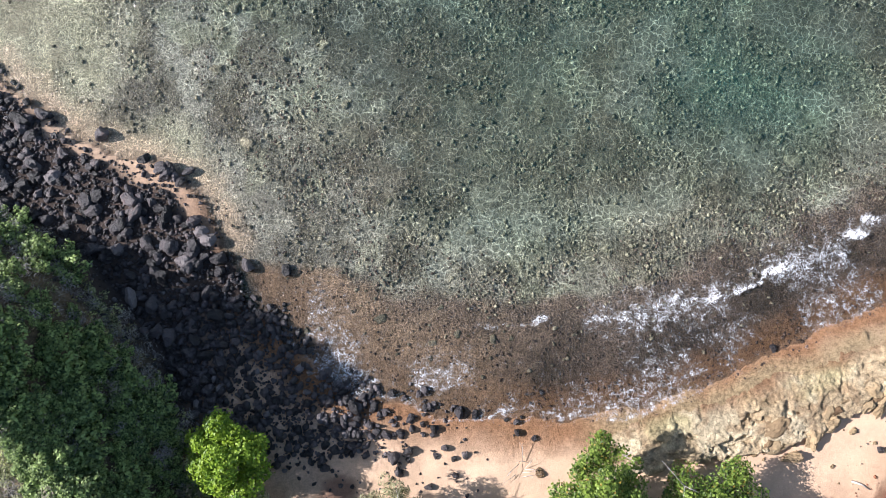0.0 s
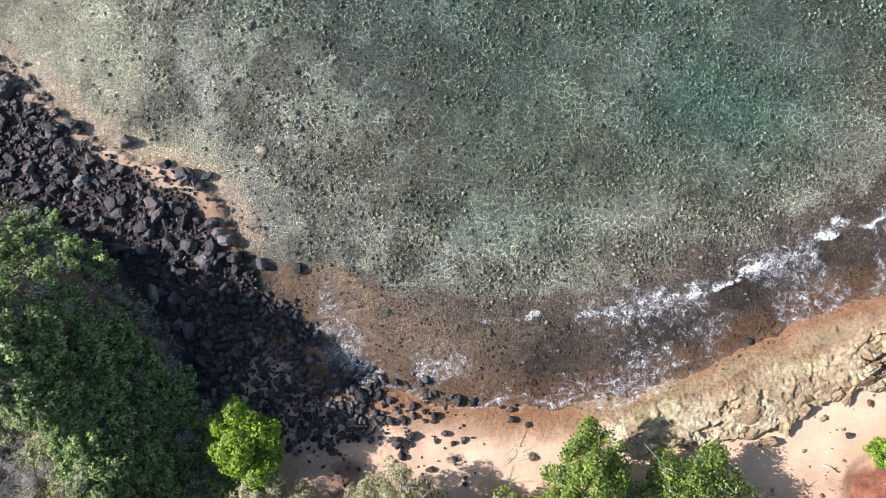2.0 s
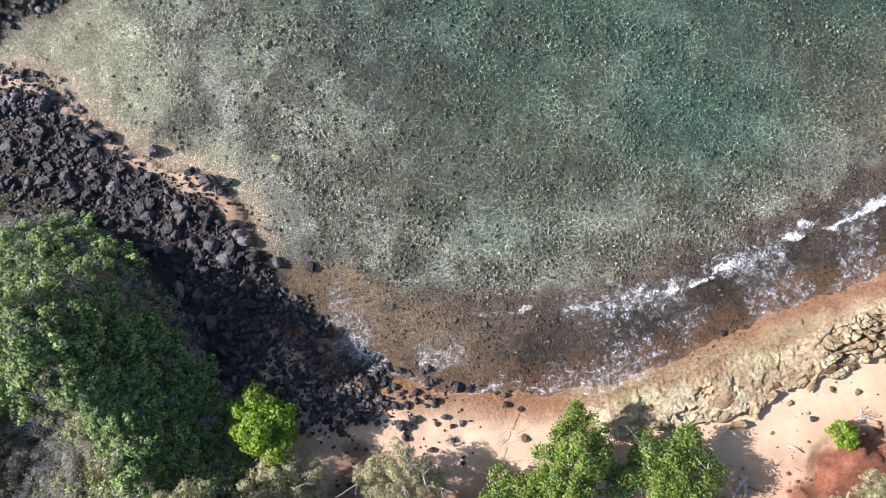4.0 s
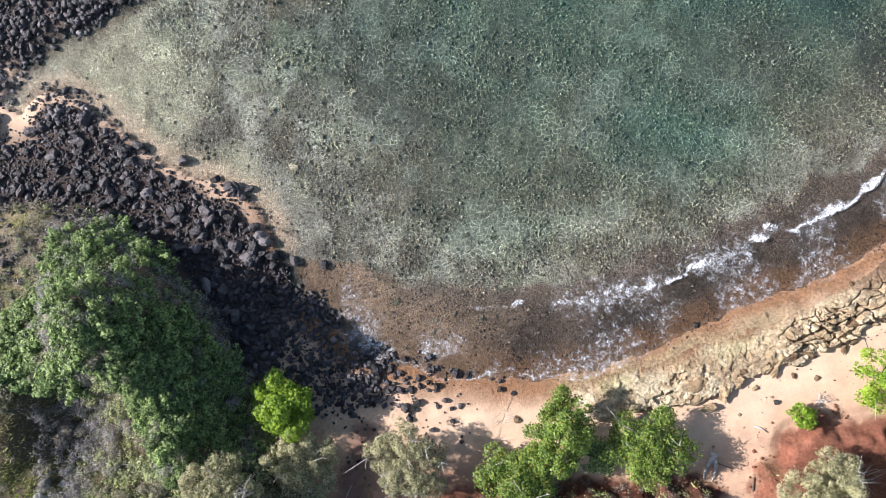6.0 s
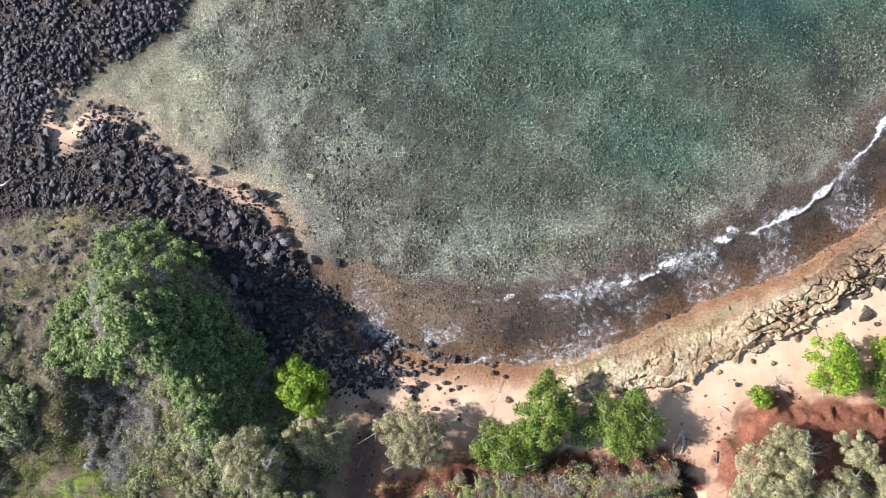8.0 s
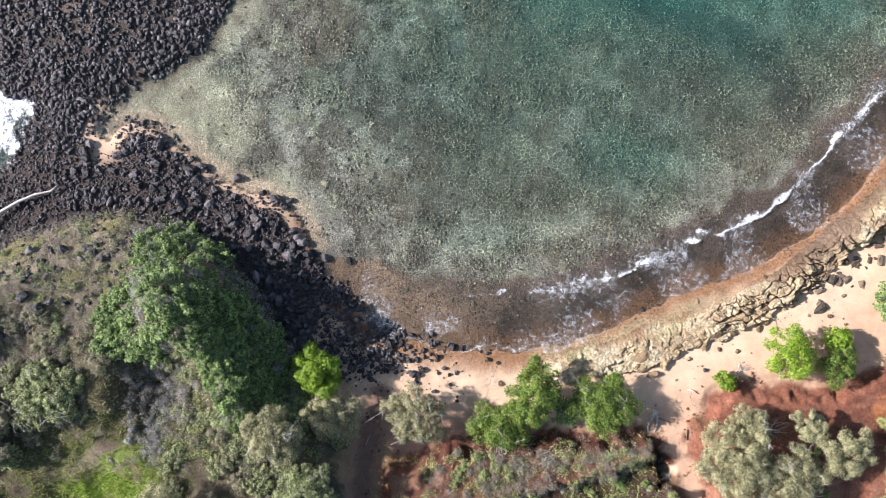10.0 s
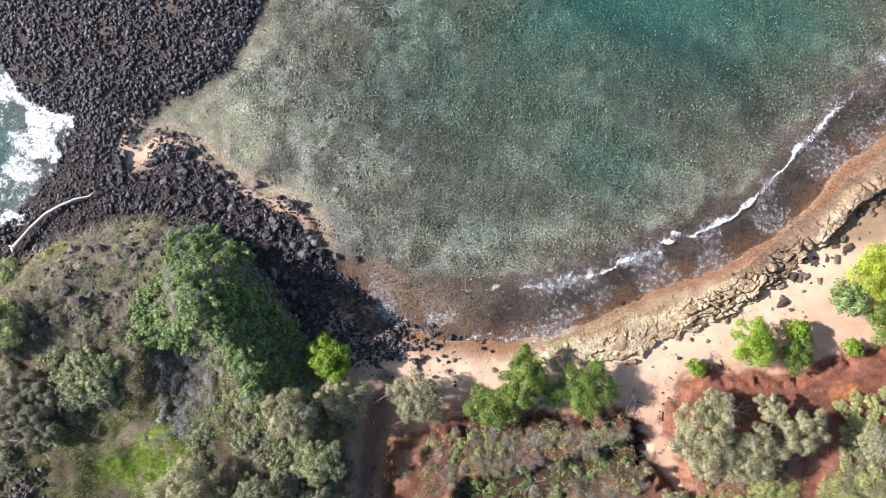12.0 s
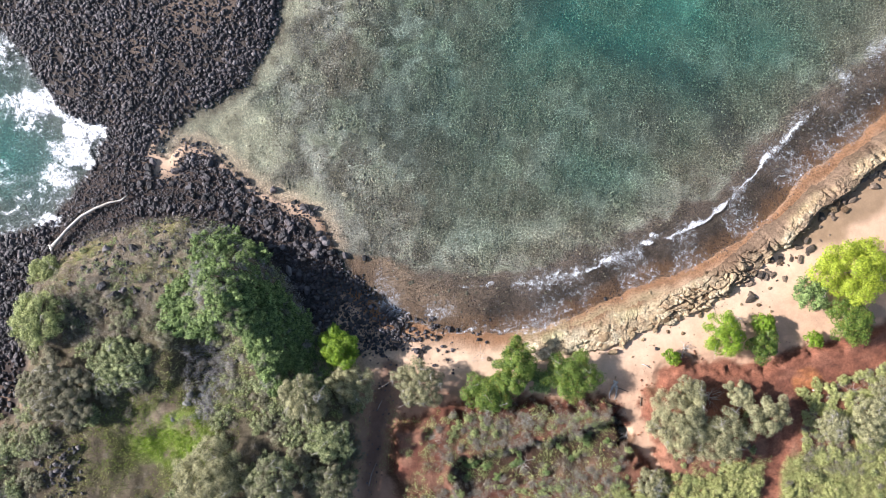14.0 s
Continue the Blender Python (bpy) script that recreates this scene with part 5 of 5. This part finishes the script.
cobble_field("path_stones", 600, (-14, -6, -42, -16), lambda x, y, p: soft(2.4, 1.0, p["gully"]) * 0.6, 0.1, 0.4, "stones on the sandy path", CHIPS, LAVA, 0.15)
cobble_field("beach_debris", 1600, (-8, 62, -26, -2), lambda x, y, p: soft(3, 7, p["land"]) * soft(0.4, -0.8, np.maximum(p["mid"], p["east"])) * soft(0.46, 0.6, fbm(x, y, 3, 197)) * soft(0.5, -1, p["hill"]),
             0.05, 0.2, "bits of dark bark and driftwood on the sand", COBBLES, BARK, 0.1)


# ---- rocks of the hill, driftwood and small things ----
def hill_rocks():
    dark = [-47.8, -0.4, 1.3, -43.5, -0.2, 1.6, -40.6, -0.0, 1.1, -39.6, -0.4, 0.9, -50.6, -3.1, 1.0, -49.4, -3.4, 0.8, -47.3, -5.6, 1.5, -44.4, -6.0, 1.2, -45.7, -6.8, 1.6,
            -42.6, -6.1, 0.9, -52.6, -8.5, 1.0, -51.0, -9.3, 1.1, -51.8, -5.2, 0.9, -46.9, -8.9, 0.8]
    pale = [-31.7, -12.3, 1.6, -34.6, -16.3, 1.0, -32.9, -17.4, 0.9, -33.4, -18.8, 1.0, -32.4, -18.8, 0.9, -33.7, -19.9, 1.0, -32.9, -20.3, 0.8, -34.0, -20.9, 0.8, -35.4, -20.7, 1.0, -35.8, -22.0, 1.1,
            -33.6, -22.3, 0.9, -37.8, -24.3, 0.7, -29.0, -16.2, 0.8]
    for spots, mat, label, group in ((dark, LAVA, "dark weathered boulder on the grassy slope", "dark hill rocks"), (pale, LICHEN, "pale lichen-spotted boulder in the hill's hollow", "pale hill rocks")):
        kinds = [m.copy() for m in BOULDERS[:4]]
        for m in kinds:
            m.materials.clear()
        for i in range(0, len(spots), 3):
            x, y, size = spots[i:i + 3]
            ob = part("hill_rock", kinds[i // 3 % 4], mat)
            ob.matrix_world = pose(x, y, height(x, y) - 0.08, 0, 0, i * 53) @ Matrix.Scale(size, 4)
            tagged(ob, label, "rock", group)


hill_rocks()
cobble_field("hill_stones", 900, (-66, -50, -42, -26), lambda x, y, p: np.maximum(bump_at(x, y, (-52.8, -31.1), 3.5), bump_at(x, y, (-62.4, -16.7), 5)), 0.3, 1.0, "dark rocks on the lower slope")
plant(DULLS, 1600, (-60, -33, -12, 4), lambda x, y, p: soft(0.8, 2.0, p["hill"]) * (1 - dull_part(x, y, p)) * (1 - green_part(x, y, p)) * soft(0.4, 0.52, fbm(x, y, 2.2, 187)), 0.2, 0.5, "low shrubs of the hilltop", 79, 0.9, 78)
cobble_field("hill_stones", 500, (-62, -30, -11, 5), lambda x, y, p: soft(0.0, 1.0, p["hill"]) * soft(0.5, 0.6, fbm(x, y, 2.4, 185)), 0.4, 1.2, "dark weathered stones on the open hilltop")
cobble_field("hill_stones", 2600, (-62, -28, -10, 5), lambda x, y, p: soft(0.0, 1.0, p["hill"]) * soft(0.5, 0.65, fbm(x, y, 3, 181)), 0.15, 0.7, "dark stones strewn over the open hilltop")


def driftwood_log():
    pts = [(-46.0, 7.6), (-46.9, 6.8), (-48.8, 6.4), (-50.8, 5.6), (-52.9, 4.4), (-54.8, 2.6), (-56.1, 1.0), (-56.9, -0.0)]
    run = [(x, y, height(x, y) + 0.55 + 0.05 * i) for i, (x, y) in enumerate(pts)]
    thing = new("driftwood_log")
    part("stem", tubes_mesh("stem", [(run, [0.09, 0.13, 0.16, 0.19, 0.21, 0.22, 0.25, 0.32])], 10), DEADWOOD, thing)
    x, y, z = run[-1]
    part("root_end", tubes_mesh("root_end", [([(x, y, z), (x - 0.5, y - 0.3, z - 0.1)], [0.36, 0.1]), ([(x, y, z), (x - 0.1, y - 0.7, z + 0.15)], [0.3, 0.08]), ([(x, y, z), (x - 0.6, y + 0.2, z + 0.1)], [0.26, 0.07])], 7), DEADWOOD, thing)
    tagged(thing, "long curved bleached driftwood trunk lying across lava stones", "driftwood")


driftwood_log()


def driftwood_stump(x, y):
    """A dead root stock with a hollow middle and two legs."""
    thing = new("driftwood_stump")
    part("root_stock", tubes_mesh("root_stock", [([(0.0, 0.6, 0.25), (-0.35, 0.15, 0.35), (-0.4, -0.4, 0.2)], [0.3, 0.2, 0.12]), ([(0.0, 0.6, 0.25), (0.35, 0.1, 0.35), (0.45, -0.5, 0.2)], [0.3, 0.2, 0.12]),
         ([(-0.3, 1.2, 0.3), (0.0, 0.8, 0.35), (0.3, 1.1, 0.3)], [0.18, 0.3, 0.16])], 9), DEADWOOD, thing)
    for side in (-1, 1):
        part("root", tubes_mesh("root", [([(0.42 * side, -0.45, 0.2), (0.5 * side, -1.0, 0.14), (0.35 * side, -1.6, 0.08)], [0.13, 0.1, 0.05])], 7), DEADWOOD, thing)
    part("side_branch", tubes_mesh("side_branch", [([(0.3, 0.3, 0.3), (1.2, 0.15, 0.2), (2.2, 0.0, 0.1)], [0.07, 0.05, 0.02])], 6), BARK, thing, "thin dark branch")
    thing.matrix_world = pose(x, y, height(x, y), 0, 0, -12)
    tagged(thing, "grey bleached driftwood stump on shaded sand", "driftwood")


driftwood_stump(*(25.3, -20.4))


def stick(x, y, length, angle, bend, label, mat=DEADWOOD, r=0.06):
    a = radians(angle)
    mid = (length / 2 * math.cos(a) - bend * math.sin(a), length / 2 * math.sin(a) + bend * math.cos(a), 0)
    ends = [(0, 0, 0), mid, (length * math.cos(a), length * math.sin(a), 0)]
    run = [(px, py, height(x + px, y + py) + r) for px, py, _ in ends]
    ob = part("driftwood_stick", tubes_mesh("driftwood_stick", [(run, [r, r * 0.9, r * 0.5])], 7), mat)
    ob.location = (x, y, 0)
    tagged(ob, label, "driftwood", "driftwood sticks")


stick(*(29.4, -16.8), 1.4, -25, 0.1, "short white driftwood stick on the sand", r=0.08)
stick(*(29.2, -22.9), 1.3, 82, 0.05, "grey driftwood pole in the inlet", BARK, 0.08)
stick(*(-10.6, -35.0), 3.6, 72, 0.15, "thin pale pole lying beside the path", r=0.05)
stick(*(-9.4, -23.9), 1.6, 65, 0.05, "thin pale pole lying on the sandy path", r=0.05)
stick(*(38.5, -6.7), 3.4, -58, 0.4, "long thin white branch on the sand", r=0.05)
stick(*(43.4, -9.8), 1.2, -40, 0.1, "short grey driftwood stick", r=0.06)
stick(*(-43.6, 18.2), 2.4, -50, 0.1, "weathered grey log among lava stones", r=0.1)


def root_tangle(x, y, w, n, seed, label, r=0.026):
    rnd = random.Random(seed)
    w, r = w * 0.68, r * 0.8
    thing = new("dead_branches")
    for k in range(n):
        a = rnd.uniform(0, 6.283)
        d = Vector((math.cos(a), math.sin(a), rnd.uniform(0.05, 0.5)))
        s = Vector((rnd.gauss(0, w * 0.12), rnd.gauss(0, w * 0.12), 0.1))
        m = s + d * w * 0.3 + Vector((rnd.gauss(0, 0.15), rnd.gauss(0, 0.15), 0.05))
        e = m + d * w * 0.25 + Vector((rnd.gauss(0, 0.3), rnd.gauss(0, 0.3), 0))
        part("branch", tubes_mesh("branch", [([s, m, e], [r * 1.3, r, r * 0.3]), ([m, m.lerp(e, 0.5) + Vector((rnd.gauss(0, 0.3), rnd.gauss(0, 0.3), 0.1))], [r * 0.7, r * 0.25])], 5), DEADWOOD, thing)
    thing.matrix_world = pose(x, y, height(x, y) + 0.05)
    tagged(thing, label, "dead wood")


root_tangle(*(35.4, -14.5), 3.2, 16, 1, "tangle of dead roots at the edge of the bank")
root_tangle(*(5.8, -15.9), 3.4, 8, 9, "bare white branches reaching over the beach", 0.022)
root_tangle(*(11.9, -31.3), 3.0, 18, 2, "bare dead shrub in the ditch")
root_tangle(*(25.4, -24.9), 2.6, 14, 3, "dead branches hanging over the bank")
root_tangle(*(-19.1, -23.6), 2.6, 12, 4, "bare bleached shrub between grey-green trees")
root_tangle(*(6.5, -23.1), 3.4, 18, 5, "dead twigs under a spreading tree")
root_tangle(*(12.2, -24.4), 3.0, 16, 6, "dead twigs along the bank")
root_tangle(*(38.5, -21.3), 4.6, 26, 11, "pinkish dead shrub between grey-green trees", 0.022)
root_tangle(*(59.0, -21.0), 4.4, 24, 12, "dead grey shrub beside the road", 0.022)
root_tangle(*(27.3, -27.6), 3.0, 20, 13, "dead twigs washed against the bank", 0.022)
root_tangle(*(-43.2, -19.3), 3.2, 14, 7, "bleached bare branches on the hill")


def litter(x, y, tone, label, seed):
    m, t, n, l, b = material("litter")
    b.inputs["Base Color"].default_value, b.inputs["Roughness"].default_value = (*tone, 1), 0.5
    me = stone_mesh("bag", seed, 3, 0.6, 4, 0.2)
    ob = part("plastic_bag", me, m)
    ob.matrix_world = pose(x, y, height(x, y) - 0.02) @ Matrix.Scale(0.3, 4)
    tagged(ob, label, "litter")


litter(*(53.8, -20.2), (0.8, 0.82, 0.82), "crumpled white bag beside the dirt road", 31)
litter(*(54.3, -20.2), (0.78, 0.82, 0.84), "second crumpled white bag beside the dirt road", 32)
